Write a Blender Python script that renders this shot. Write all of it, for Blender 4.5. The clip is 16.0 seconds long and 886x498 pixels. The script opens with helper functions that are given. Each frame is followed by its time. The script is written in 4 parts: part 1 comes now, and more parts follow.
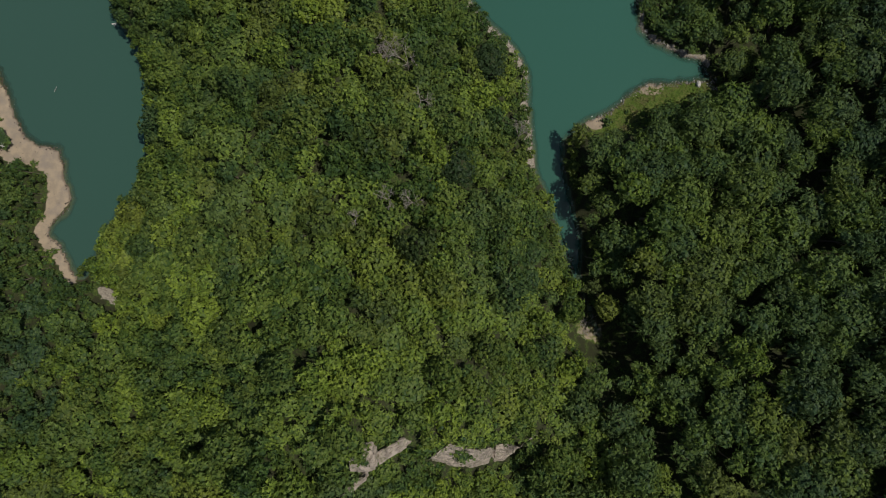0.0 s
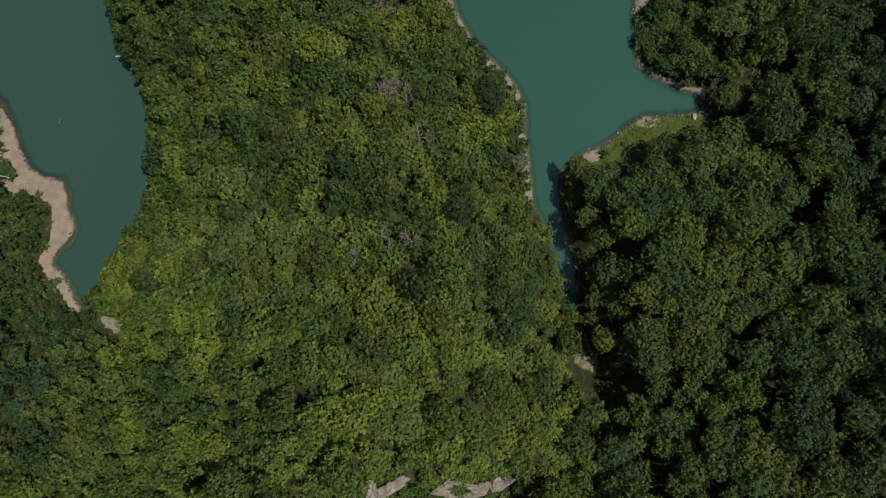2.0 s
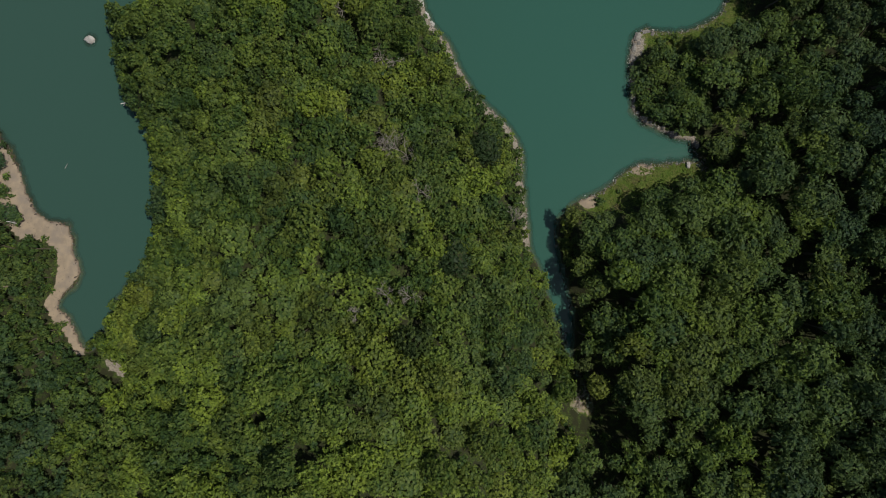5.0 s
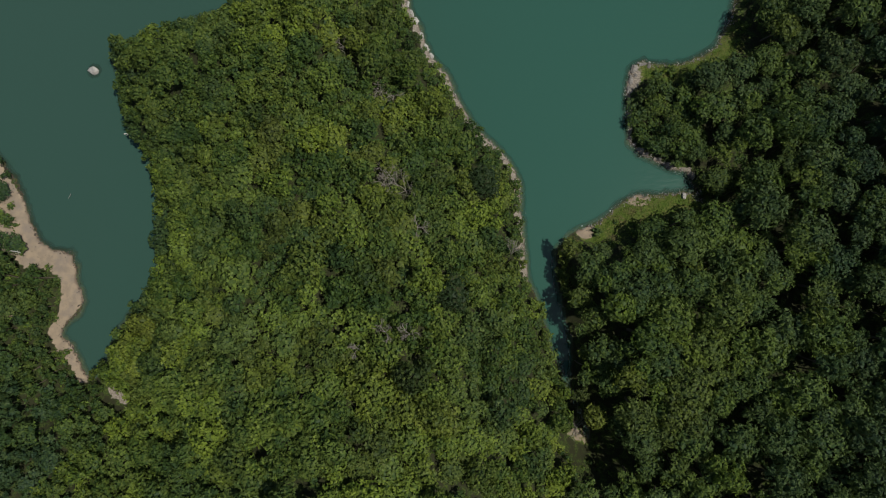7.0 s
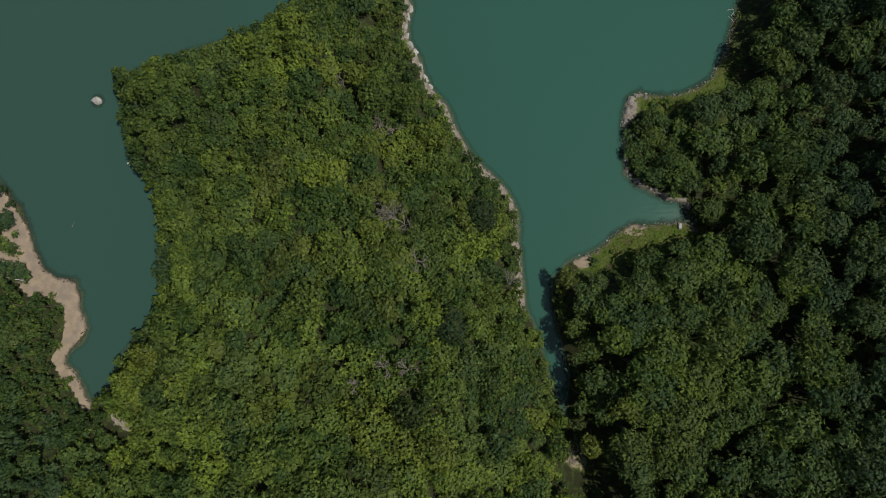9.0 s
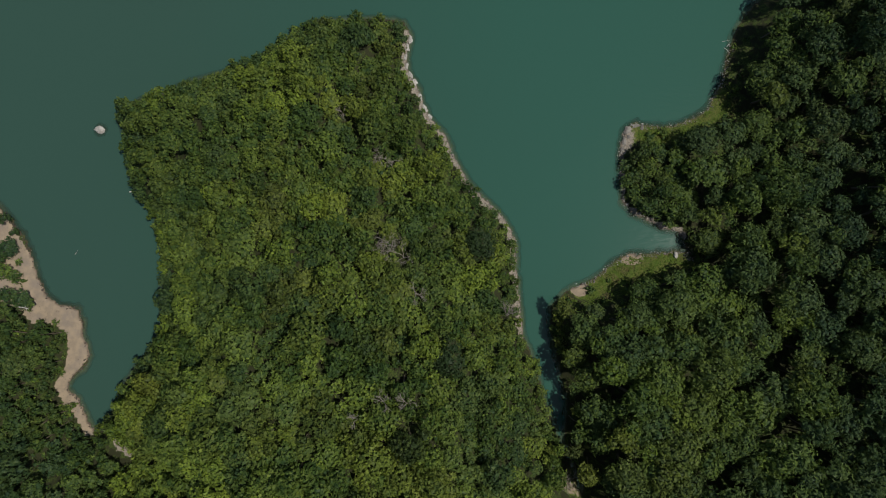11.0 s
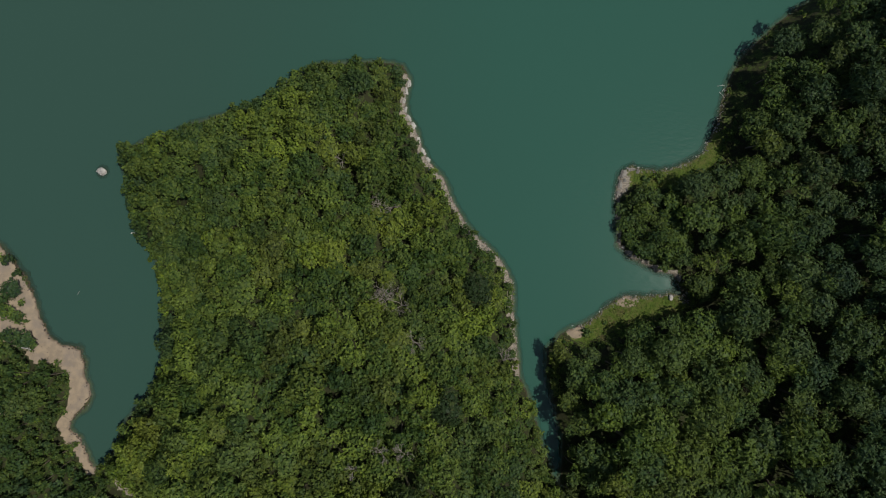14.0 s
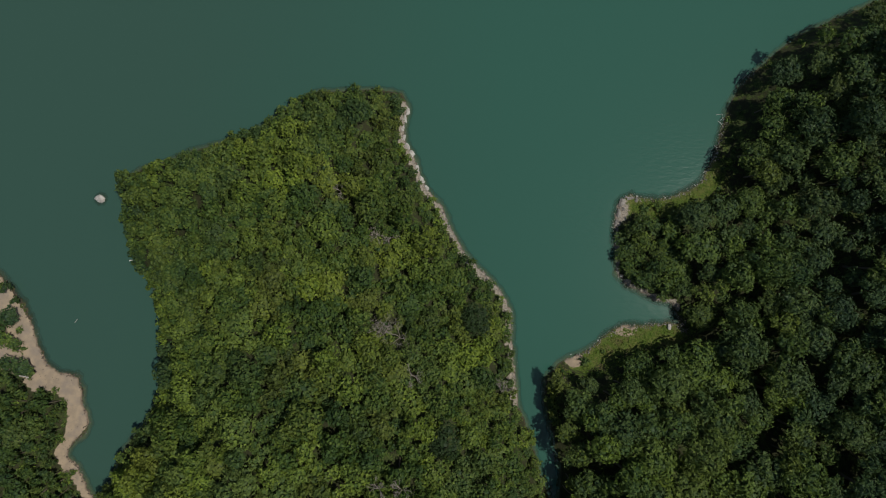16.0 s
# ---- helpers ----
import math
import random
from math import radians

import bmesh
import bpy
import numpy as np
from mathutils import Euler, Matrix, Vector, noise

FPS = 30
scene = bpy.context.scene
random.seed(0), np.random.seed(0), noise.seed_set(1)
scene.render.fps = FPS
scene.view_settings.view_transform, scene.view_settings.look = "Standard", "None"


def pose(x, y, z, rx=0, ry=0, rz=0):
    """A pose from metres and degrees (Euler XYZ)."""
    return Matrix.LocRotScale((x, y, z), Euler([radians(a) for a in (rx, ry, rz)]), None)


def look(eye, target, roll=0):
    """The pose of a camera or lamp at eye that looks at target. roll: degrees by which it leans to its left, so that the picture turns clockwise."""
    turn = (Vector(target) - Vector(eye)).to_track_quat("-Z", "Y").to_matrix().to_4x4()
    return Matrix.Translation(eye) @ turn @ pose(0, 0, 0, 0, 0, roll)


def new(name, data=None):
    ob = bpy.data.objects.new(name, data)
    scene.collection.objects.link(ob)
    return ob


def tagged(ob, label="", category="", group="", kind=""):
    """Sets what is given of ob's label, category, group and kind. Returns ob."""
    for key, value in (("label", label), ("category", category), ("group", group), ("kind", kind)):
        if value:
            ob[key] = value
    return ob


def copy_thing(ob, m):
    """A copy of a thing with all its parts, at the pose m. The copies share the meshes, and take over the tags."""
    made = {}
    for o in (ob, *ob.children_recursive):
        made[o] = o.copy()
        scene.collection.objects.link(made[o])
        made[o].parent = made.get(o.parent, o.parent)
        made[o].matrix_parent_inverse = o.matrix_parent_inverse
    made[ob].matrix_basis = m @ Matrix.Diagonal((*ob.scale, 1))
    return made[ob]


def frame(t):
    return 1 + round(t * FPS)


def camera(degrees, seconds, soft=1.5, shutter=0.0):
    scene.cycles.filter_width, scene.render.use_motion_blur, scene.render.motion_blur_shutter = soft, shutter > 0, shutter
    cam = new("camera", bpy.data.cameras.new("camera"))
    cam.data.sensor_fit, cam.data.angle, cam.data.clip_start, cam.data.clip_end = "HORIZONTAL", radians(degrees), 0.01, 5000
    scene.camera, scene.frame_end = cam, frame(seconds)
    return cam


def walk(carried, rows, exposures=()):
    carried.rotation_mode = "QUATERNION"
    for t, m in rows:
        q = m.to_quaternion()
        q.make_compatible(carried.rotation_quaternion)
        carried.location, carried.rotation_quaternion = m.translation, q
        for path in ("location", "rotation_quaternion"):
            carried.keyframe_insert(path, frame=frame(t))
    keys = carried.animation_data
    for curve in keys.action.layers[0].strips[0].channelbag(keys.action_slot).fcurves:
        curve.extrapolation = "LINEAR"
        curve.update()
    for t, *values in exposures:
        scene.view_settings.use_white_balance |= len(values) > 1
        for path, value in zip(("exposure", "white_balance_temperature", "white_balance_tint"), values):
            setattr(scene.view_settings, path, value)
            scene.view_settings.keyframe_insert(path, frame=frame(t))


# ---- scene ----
cam = camera(70, 16.0, soft=0.98)
PATH = [
    (0, pose(0.171, 2.324, 162.252, 1.396, 0.897, 3.106)),
    (1, pose(0.160, 5.908, 163.445, 1.495, 0.911, 3.139)),
    (2, pose(0.146, 9.538, 164.576, 1.591, 0.923, 3.178)),
    (3, pose(0.128, 13.210, 165.683, 1.681, 0.933, 3.222)),
    (4, pose(0.107, 16.921, 166.794, 1.761, 0.942, 3.268)),
    (5, pose(0.083, 20.668, 167.927, 1.829, 0.949, 3.316)),
    (6, pose(0.055, 24.447, 169.090, 1.883, 0.954, 3.362)),
    (7, pose(0.024, 28.255, 170.284, 1.922, 0.958, 3.408)),
    (8, pose(-0.010, 32.089, 171.498, 1.948, 0.961, 3.452)),
    (9, pose(-0.048, 35.945, 172.712, 1.960, 0.961, 3.495)),
    (10, pose(-0.089, 39.820, 173.898, 1.961, 0.960, 3.536)),
    (11, pose(-0.134, 43.711, 175.017, 1.954, 0.958, 3.576)),
    (12, pose(-0.182, 47.614, 176.020, 1.943, 0.954, 3.617)),
    (13, pose(-0.233, 51.526, 176.851, 1.933, 0.948, 3.659)),
    (14, pose(-0.288, 55.444, 177.441, 1.928, 0.940, 3.706)),
    (15, pose(-0.346, 59.364, 177.716, 1.936, 0.931, 3.758)),
    (16, pose(-0.407, 63.283, 177.588, 1.964, 0.921, 3.819)),
]
walk(cam, PATH, ((0.0, 0.06), (16.0, -0.04)))

# ---- light ----
SUN_EL, SUN_AZ = 64.2, 3.0            # elevation; direction towards the sun, from +x towards +y
world = bpy.data.worlds.new("world")
scene.world = world
world.use_nodes = True
wn = world.node_tree.nodes
sky = wn.new("ShaderNodeTexSky")
sky.sky_type, sky.sun_disc = "NISHITA", False
sky.sun_elevation, sky.sun_rotation = radians(SUN_EL), radians(90 - SUN_AZ)
world.node_tree.links.new(sky.outputs[0], wn["Background"].inputs[0])
wn["Background"].inputs[1].default_value = 0.058
sun = new("sun", bpy.data.lights.new("sun", "SUN"))
sun.data.energy, sun.data.angle, sun.data.color = 3.2, radians(0.5), (1.0, 0.95, 0.86)
sun_way = Vector((math.cos(radians(SUN_EL)) * math.cos(radians(SUN_AZ)),
                  math.cos(radians(SUN_EL)) * math.sin(radians(SUN_AZ)), math.sin(radians(SUN_EL))))
sun.matrix_world = look(sun_way * 400, (0, 0, 0))


# ---- materials ----
class Mat:
    """A small wrapper for building node materials."""

    def __init__(self, name):
        self.m = bpy.data.materials.new(name)
        self.m.use_nodes = True
        self.t = self.m.node_tree
        self.bsdf = self.t.nodes["Principled BSDF"]
        self.out = self.t.nodes["Material Output"]

    def node(self, kind):
        return self.t.nodes.new(kind)

    def put(self, value, socket):
        if isinstance(value, bpy.types.NodeSocket):
            self.t.links.new(value, socket)
        elif isinstance(value, tuple) and len(value) == 3:
            socket.default_value = (*value, 1)
        else:
            socket.default_value = value

    def noise(self, scale, detail=4.0, rough=0.55, distort=0.0):
        pos = self.node("ShaderNodeNewGeometry").outputs["Position"]
        n = self.node("ShaderNodeTexNoise")
        self.put(pos, n.inputs["Vector"])
        n.inputs["Scale"].default_value = scale
        n.inputs["Detail"].default_value = detail
        n.inputs["Roughness"].default_value = rough
        n.inputs["Distortion"].default_value = distort
        return n.outputs["Fac"]

    def math(self, op, a, b=0.0, c=0.0):
        n = self.node("ShaderNodeMath")
        n.operation = op
        for v, s in zip((a, b, c), n.inputs):
            self.put(v, s)
        return n.outputs[0]

    def ramp(self, value, lo, hi, a=0.0, b=1.0):
        n = self.node("ShaderNodeMapRange")
        n.interpolation_type = "SMOOTHSTEP"
        for v, s in zip((value, lo, hi, a, b), n.inputs):
            self.put(v, s)
        return n.outputs[0]

    def mix(self, fac, a, b, blend="MIX"):
        n = self.node("ShaderNodeMix")
        n.data_type, n.blend_type = "RGBA", blend
        self.put(fac, n.inputs[0])
        self.put(a, n.inputs[6])
        self.put(b, n.inputs[7])
        return n.outputs[2]

    def attr(self, name):
        n = self.node("ShaderNodeAttribute")
        n.attribute_name = name
        return n.outputs["Fac"]

    def bump(self, height, strength, distance):
        n = self.node("ShaderNodeBump")
        n.inputs["Strength"].default_value = strength
        n.inputs["Distance"].default_value = distance
        self.put(height, n.inputs["Height"])
        self.put(n.outputs[0], self.bsdf.inputs["Normal"])

    def surface(self, color, rough, spec=0.5):
        self.put(color, self.bsdf.inputs["Base Color"])
        self.put(rough, self.bsdf.inputs["Roughness"])
        self.bsdf.inputs["Specular IOR Level"].default_value = spec
        return self.m


def leaf_material(name, dark, mid, warm, light, tip):
    m = Mat(name)
    info = m.node("ShaderNodeObjectInfo")
    own = m.node("ShaderNodeSeparateColor")
    m.put(info.outputs["Color"], own.inputs[0])
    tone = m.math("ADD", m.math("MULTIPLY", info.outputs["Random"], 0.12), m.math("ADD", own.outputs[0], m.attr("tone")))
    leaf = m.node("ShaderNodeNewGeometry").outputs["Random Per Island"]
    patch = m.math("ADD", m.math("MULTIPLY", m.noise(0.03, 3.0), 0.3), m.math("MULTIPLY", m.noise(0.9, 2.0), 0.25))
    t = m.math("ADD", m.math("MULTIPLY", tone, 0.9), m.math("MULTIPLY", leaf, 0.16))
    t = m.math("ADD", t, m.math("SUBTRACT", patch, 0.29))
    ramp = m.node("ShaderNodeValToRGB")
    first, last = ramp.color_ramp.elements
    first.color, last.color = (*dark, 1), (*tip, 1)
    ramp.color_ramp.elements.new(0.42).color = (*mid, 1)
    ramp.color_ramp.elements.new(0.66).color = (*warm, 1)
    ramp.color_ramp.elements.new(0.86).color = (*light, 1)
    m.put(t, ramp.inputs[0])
    cool = m.math("MULTIPLY", m.math("ADD", own.outputs[1], m.attr("cool")), 0.55)
    warm_fac = m.math("MULTIPLY", m.math("ADD", own.outputs[2], m.attr("olive")), 0.5)
    col = m.mix(warm_fac, ramp.outputs[0], m.mix(m.math("MULTIPLY", t, 0.9), (0.045, 0.048, 0.018), (0.185, 0.185, 0.042)))
    col = m.mix(cool, col, m.mix(m.math("MULTIPLY", t, 0.9), (0.026, 0.052, 0.034), (0.085, 0.125, 0.066)))
    m.surface(col, 0.55, 0.2)
    trans = m.node("ShaderNodeBsdfTranslucent")
    m.put(m.mix(0.35, col, (0.16, 0.22, 0.02)), trans.inputs[0])
    mixer = m.node("ShaderNodeMixShader")
    mixer.inputs[0].default_value = 0.3
    m.t.links.new(m.bsdf.outputs[0], mixer.inputs[1])
    m.t.links.new(trans.outputs[0], mixer.inputs[2])
    m.t.links.new(mixer.outputs[0], m.out.inputs[0])
    return m.m


LEAF_HILL = leaf_material("hillside_leaf", (0.036, 0.072, 0.024), (0.078, 0.133, 0.028), (0.132, 0.180, 0.037), (0.158, 0.236, 0.036), (0.222, 0.298, 0.041))
LEAF_BANK = leaf_material("bank_leaf", (0.032, 0.066, 0.030), (0.059, 0.108, 0.030), (0.094, 0.142, 0.034), (0.118, 0.186, 0.030), (0.156, 0.222, 0.031))
LEAF_DARK = leaf_material("dark_leaf", (0.022, 0.042, 0.016), (0.030, 0.055, 0.018), (0.034, 0.062, 0.018), (0.042, 0.072, 0.020), (0.050, 0.080, 0.020))


def bark_material():
    m = Mat("bark")
    n = m.noise(6.0, 6.0)
    m.bump(n, 0.6, 0.05)
    return m.surface(m.mix(n, (0.06, 0.045, 0.032), (0.19, 0.16, 0.125)), 0.9, 0.2)


def dead_material(name="weathered_wood", a=(0.17, 0.145, 0.125), b=(0.36, 0.325, 0.285)):
    m = Mat(name)
    n = m.noise(5.0, 5.0)
    m.bump(n, 0.5, 0.02)
    return m.surface(m.mix(n, a, b), 0.85, 0.2)


def rock_material(name, a, b, moss=0.0, layered=False):
    m = Mat(name)
    big, fine = m.noise(0.5, 5.0), m.noise(4.0, 8.0, 0.65)
    if layered:
        flat = m.node("ShaderNodeMapping")
        flat.inputs["Scale"].default_value = (0.35, 0.35, 2.6)
        flat.inputs["Rotation"].default_value = (0.12, 0.08, 0)
        m.put(m.node("ShaderNodeNewGeometry").outputs["Position"], flat.inputs["Vector"])
        bed = m.node("ShaderNodeTexNoise")
        m.put(flat.outputs[0], bed.inputs["Vector"])
        bed.inputs["Scale"].default_value, bed.inputs["Detail"].default_value = 1.0, 6.0
        fine = m.math("ADD", m.math("MULTIPLY", fine, 0.4), m.math("MULTIPLY", bed.outputs["Fac"], 0.6))
    col = m.mix(m.ramp(big, 0.35, 0.65), a, b)
    col = m.mix(m.ramp(fine, 0.46 if layered else 0.5, 0.62 if layered else 0.72, 0.0, 0.7 if layered else 0.55), col, tuple(0.35 * v for v in a))
    if moss:
        col = m.mix(m.ramp(m.noise(0.9, 4.0), 0.52, 0.66, 0.0, moss), col, (0.06, 0.085, 0.02))
    m.bump(m.math("ADD", big, fine), 0.9, 0.12)
    return m.surface(col, 0.9, 0.25)


def terrain_material():
    m = Mat("hill_ground")
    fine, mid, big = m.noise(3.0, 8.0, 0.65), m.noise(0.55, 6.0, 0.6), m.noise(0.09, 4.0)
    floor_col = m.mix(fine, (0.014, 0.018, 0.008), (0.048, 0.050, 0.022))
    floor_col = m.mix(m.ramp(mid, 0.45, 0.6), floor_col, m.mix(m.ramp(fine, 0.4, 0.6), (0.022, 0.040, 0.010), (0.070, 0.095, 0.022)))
    sand_col = m.mix(m.ramp(mid, 0.36, 0.64), (0.335, 0.267, 0.188), (0.262, 0.212, 0.155))
    sand_col = m.mix(m.ramp(m.noise(0.22, 5.0), 0.48, 0.68, 0.0, 0.6), sand_col, (0.22, 0.187, 0.157))
    sand_col = m.mix(m.ramp(fine, 0.5, 0.8, 0.0, 0.35), sand_col, (0.20, 0.16, 0.12))
    rock_col = m.mix(m.ramp(fine, 0.35, 0.65), (0.35, 0.31, 0.255), (0.15, 0.128, 0.10))
    grass_col = m.mix(m.ramp(mid, 0.38, 0.62), (0.070, 0.115, 0.016), (0.125, 0.135, 0.036))
    grass_col = m.mix(m.ramp(fine, 0.45, 0.62, 0.0, 0.75), grass_col, (0.032, 0.050, 0.012))
    wob = m.math("MULTIPLY", m.math("SUBTRACT", m.noise(0.9, 5.0), 0.5), 0.7)
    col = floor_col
    for name, c in (("grass", grass_col), ("sand", sand_col), ("stony", rock_col)):
        col = m.mix(m.ramp(m.math("ADD", m.attr(name), wob), 0.42, 0.58), col, c)
    sep = m.node("ShaderNodeSeparateXYZ")
    m.put(m.node("ShaderNodeNewGeometry").outputs["Position"], sep.inputs[0])
    wet = m.ramp(m.math("ADD", sep.outputs["Z"], m.math("MULTIPLY", wob, 0.15)), 0.02, 0.2, 0.62, 0.0)
    col = m.mix(wet, col, (0.085, 0.062, 0.042))
    col = m.mix(m.ramp(sep.outputs["Z"], -0.14, 0.0, 1.0, 0.0), col, m.mix(m.attr("dark_bed"), m.mix(mid, (0.15, 0.14, 0.09), (0.24, 0.21, 0.13)), m.mix(mid, (0.04, 0.034, 0.026), (0.09, 0.074, 0.05))))
    m.bump(m.math("ADD", fine, mid), 0.8, 0.15)
    return m.surface(col, 0.92, 0.2)


def water_material():
    m = Mat("lake_water")
    big = m.noise(0.012, 3.0)
    pos = m.node("ShaderNodeNewGeometry").outputs["Position"]
    sep = m.node("ShaderNodeSeparateXYZ")
    m.put(pos, sep.inputs[0])
    # water turns tealer eastward; the sun's broad sheen is also put into this colour
    teal_sheen = m.ramp(m.math("ADD", sep.outputs["X"], m.math("MULTIPLY", big, 60.0)), -80.0, 75.0)
    murk = m.mix(teal_sheen, (0.0345, 0.079, 0.0605), (0.030, 0.096, 0.071))
    turn = m.node("ShaderNodeMapping")
    turn.inputs["Rotation"].default_value = (0, 0, radians(25))
    turn.inputs["Scale"].default_value = (0.42, 1.0, 1.0)
    m.put(pos, turn.inputs["Vector"])
    rip = m.node("ShaderNodeTexNoise")
    m.put(turn.outputs[0], rip.inputs["Vector"])
    rip.inputs["Scale"].default_value, rip.inputs["Detail"].default_value = 1.1, 4.0
    calm = m.math("ADD", m.ramp(m.noise(0.03, 2.0), 0.4, 0.65, 0.1, 0.45), m.attr("breeze"))
    calm = m.math("MULTIPLY", calm, m.ramp(m.attr("depth"), 0.2, 0.9, 0.3, 1.0))
    m.bump(m.math("MULTIPLY", rip.outputs["Fac"], calm), 0.16, 0.22)
    m.surface(murk, 0.11, 0.5)
    m.bsdf.inputs["IOR"].default_value = 1.33
    clear = m.node("ShaderNodeBsdfTransparent")
    m.put((0.80, 0.90, 0.82), clear.inputs[0])
    mixer = m.node("ShaderNodeMixShader")
    m.put(m.ramp(m.attr("depth"), 0.0, 0.6, 0.22, 1.0), mixer.inputs[0])
    m.t.links.new(clear.outputs[0], mixer.inputs[1])
    m.t.links.new(m.bsdf.outputs[0], mixer.inputs[2])
    m.t.links.new(mixer.outputs[0], m.out.inputs[0])
    return m.m


def grass_material():
    m = Mat("meadow_blades")
    r = m.node("ShaderNodeNewGeometry").outputs["Random Per Island"]
    col = m.mix(r, (0.050, 0.092, 0.012), (0.100, 0.145, 0.020))
    col = m.mix(m.ramp(m.noise(0.35, 4.0), 0.5, 0.66, 0.0, 0.75), col, (0.12, 0.098, 0.042))
    return m.surface(col, 0.7, 0.2)


BARK, DEAD = bark_material(), dead_material()
BLEACHED = dead_material("bleached_wood", (0.36, 0.34, 0.31), (0.56, 0.54, 0.5))
ROCK_CLIFF = rock_material("cliff_rock", (0.36, 0.305, 0.25), (0.25, 0.212, 0.172), 0.5, True)
ROCK_PALE = rock_material("pale_rock", (0.50, 0.48, 0.44), (0.36, 0.34, 0.31))
ROCK_SHORE = rock_material("shore_rock", (0.28, 0.262, 0.235), (0.15, 0.14, 0.125))
ROCK_DARK = rock_material("dark_shore_rock", (0.13, 0.105, 0.085), (0.07, 0.058, 0.048))
TERRAIN, WATER, BLADES = terrain_material(), water_material(), grass_material()

# ---- plan: the shoreline in metres ----
WEST = [
    (-170, 86), (-150, 72), (-133, 57.5), (-126.6, 52), (-121.2, 46), (-117.7, 39.6), (-115.7, 34), (-112.6, 29.3),
    (-109, 27.1), (-104, 26.7), (-102.2, 23), (-101.8, 19), (-99.6, 14.5), (-100.8, 10.3), (-104.8, 7), (-105.2, 4.3),
    (-101.5, 1.5), (-99.5, -2.5), (-97, -6.5), (-94, -7.5),
]
PENINSULA_WEST = [
    (-90.5, 1), (-88.5, 7.5), (-82, 16.5), (-79.5, 24), (-80.5, 34), (-79.5, 41), (-82.5, 49), (-84, 55),
    (-88.5, 60), (-91, 64), (-93, 69), (-93, 74), (-96, 80), (-95, 83), (-90, 86), (-82, 89),
    (-77, 92), (-67, 95), (-57, 100), (-49, 107), (-42, 111), (-29, 112.5), (-23, 112.5), (-18.5, 112),
]
PENINSULA_EAST = [
    (-16, 108), (-17.3, 103), (-16.8, 99), (-13.4, 94), (-12, 90), (-9.8, 86), (-5, 81), (-2, 75),
    (2.5, 68), (11, 60.5), (14, 57), (16.3, 52.5), (16.8, 46), (18, 39), (18.6, 34), (19.5, 28),
    (24, 18), (26.5, 10), (29.3, 3), (33.8, -6), (36.8, -12), (39, -16),
]
EAST = [
    (40, -14.5), (35.8, -6), (33.4, 0), (33.5, 10), (30.5, 20), (28, 28), (27.5, 35), (31.5, 40.3),
    (38, 43.2), (43.5, 48.5), (48, 51.3), (54, 51.6), (60.5, 53), (65.3, 50.8), (63, 54.8), (61, 58.2),
    (56.8, 58.9), (51.8, 60.9), (47.8, 62.8), (45.6, 65), (44.6, 72), (43.9, 78.4), (44, 81.2), (45, 85.5),
    (47.5, 87.6), (50.3, 87), (55.3, 86.8), (60.2, 88.1), (65, 90.7), (68.1, 93.2), (68.4, 96), (70.4, 98.9),
    (71.5, 105), (73, 112), (76.5, 119.5), (83.5, 127.5), (92, 135.5), (100, 139.5), (118, 149), (150, 172),
]
OUTER = [
    (320, 330), (200, 620), (-250, 700), (-620, 520), (-420, 190),
]
BEACH = [
    (-139, 63), (-126.6, 51.5), (-117.8, 40), (-115.2, 33), (-110, 28), (-104, 26.5), (-101, 19), (-99, 14),
    (-104.5, 7), (-101, 1.5), (-96, -7.5), (-98.5, -8), (-101.5, -3.5), (-105, 0), (-108.5, 5), (-105.5, 11),
    (-105.2, 16), (-106.5, 20.5), (-111.5, 22.5), (-114.5, 20.8), (-117.5, 23.5), (-119, 25.5), (-124, 26.5), (-128, 31),
    (-130, 39), (-132, 46), (-136, 54),
]
SPIT = [
    (31, 40.5), (38, 43.5), (43.5, 49), (48, 51.7), (60.5, 53.5), (65.6, 51), (64.5, 49), (61.5, 46.8),
    (55.7, 46.2), (50, 44.4), (44.5, 41.5), (38.5, 38.3), (35.5, 37.5),
]
CAPE = [
    (43, 80), (44.5, 86.8), (47.5, 88.2), (55, 87.4), (60, 88.8), (65, 91.5), (68, 95.5), (70.3, 99.4),
    (72, 98), (72.2, 92), (67.5, 87.3), (62.5, 85), (59, 82.3), (55.5, 82), (52, 82.6), (48.9, 83.0),
    (46.2, 80), (44.4, 77.5),
]
CLEARING = [
    (31.5, -11.5), (33.5, -9.8), (37, -11.5), (39, -16.5), (36, -15.8), (32.5, -14),
]
LAKE = WEST + PENINSULA_WEST + PENINSULA_EAST + EAST + OUTER
GULLY = [(39, -15), (42, -17), (45, -25), (47.5, -31), (51, -42), (54, -60)]
TRACK = [(-128, 11.2), (-118, 10.6), (-113.5, 10.2), (-113.5, 8.6), (-118, 8.6), (-128, 9)]
INLET_END = [(-91, -8), (-87, -8.6), (-82, -11.5), (-83, -13.2), (-87, -12.6), (-91, -10.2)]
FLATS = (BEACH, SPIT, CAPE, CLEARING, INLET_END)
CRAG = [(-17.5, -29.5), (-3.5, -29.5), (2, -32.5), (19.5, -31.5), (17.5, -40), (-2, -41), (-8, -35.5), (-14.5, -38), (-19, -44), (-20.5, -42)]
CLIFF = [(-2.8, -34.8), (1.5, -32.4), (5, -34.2), (11, -35.5), (16, -36), (21, -33.4), (21, -35.6), (17.2, -39.6), (14, -42), (7, -41.8), (2, -40.2), (-2.8, -37.6)]
BARE = (TRACK, INLET_END)
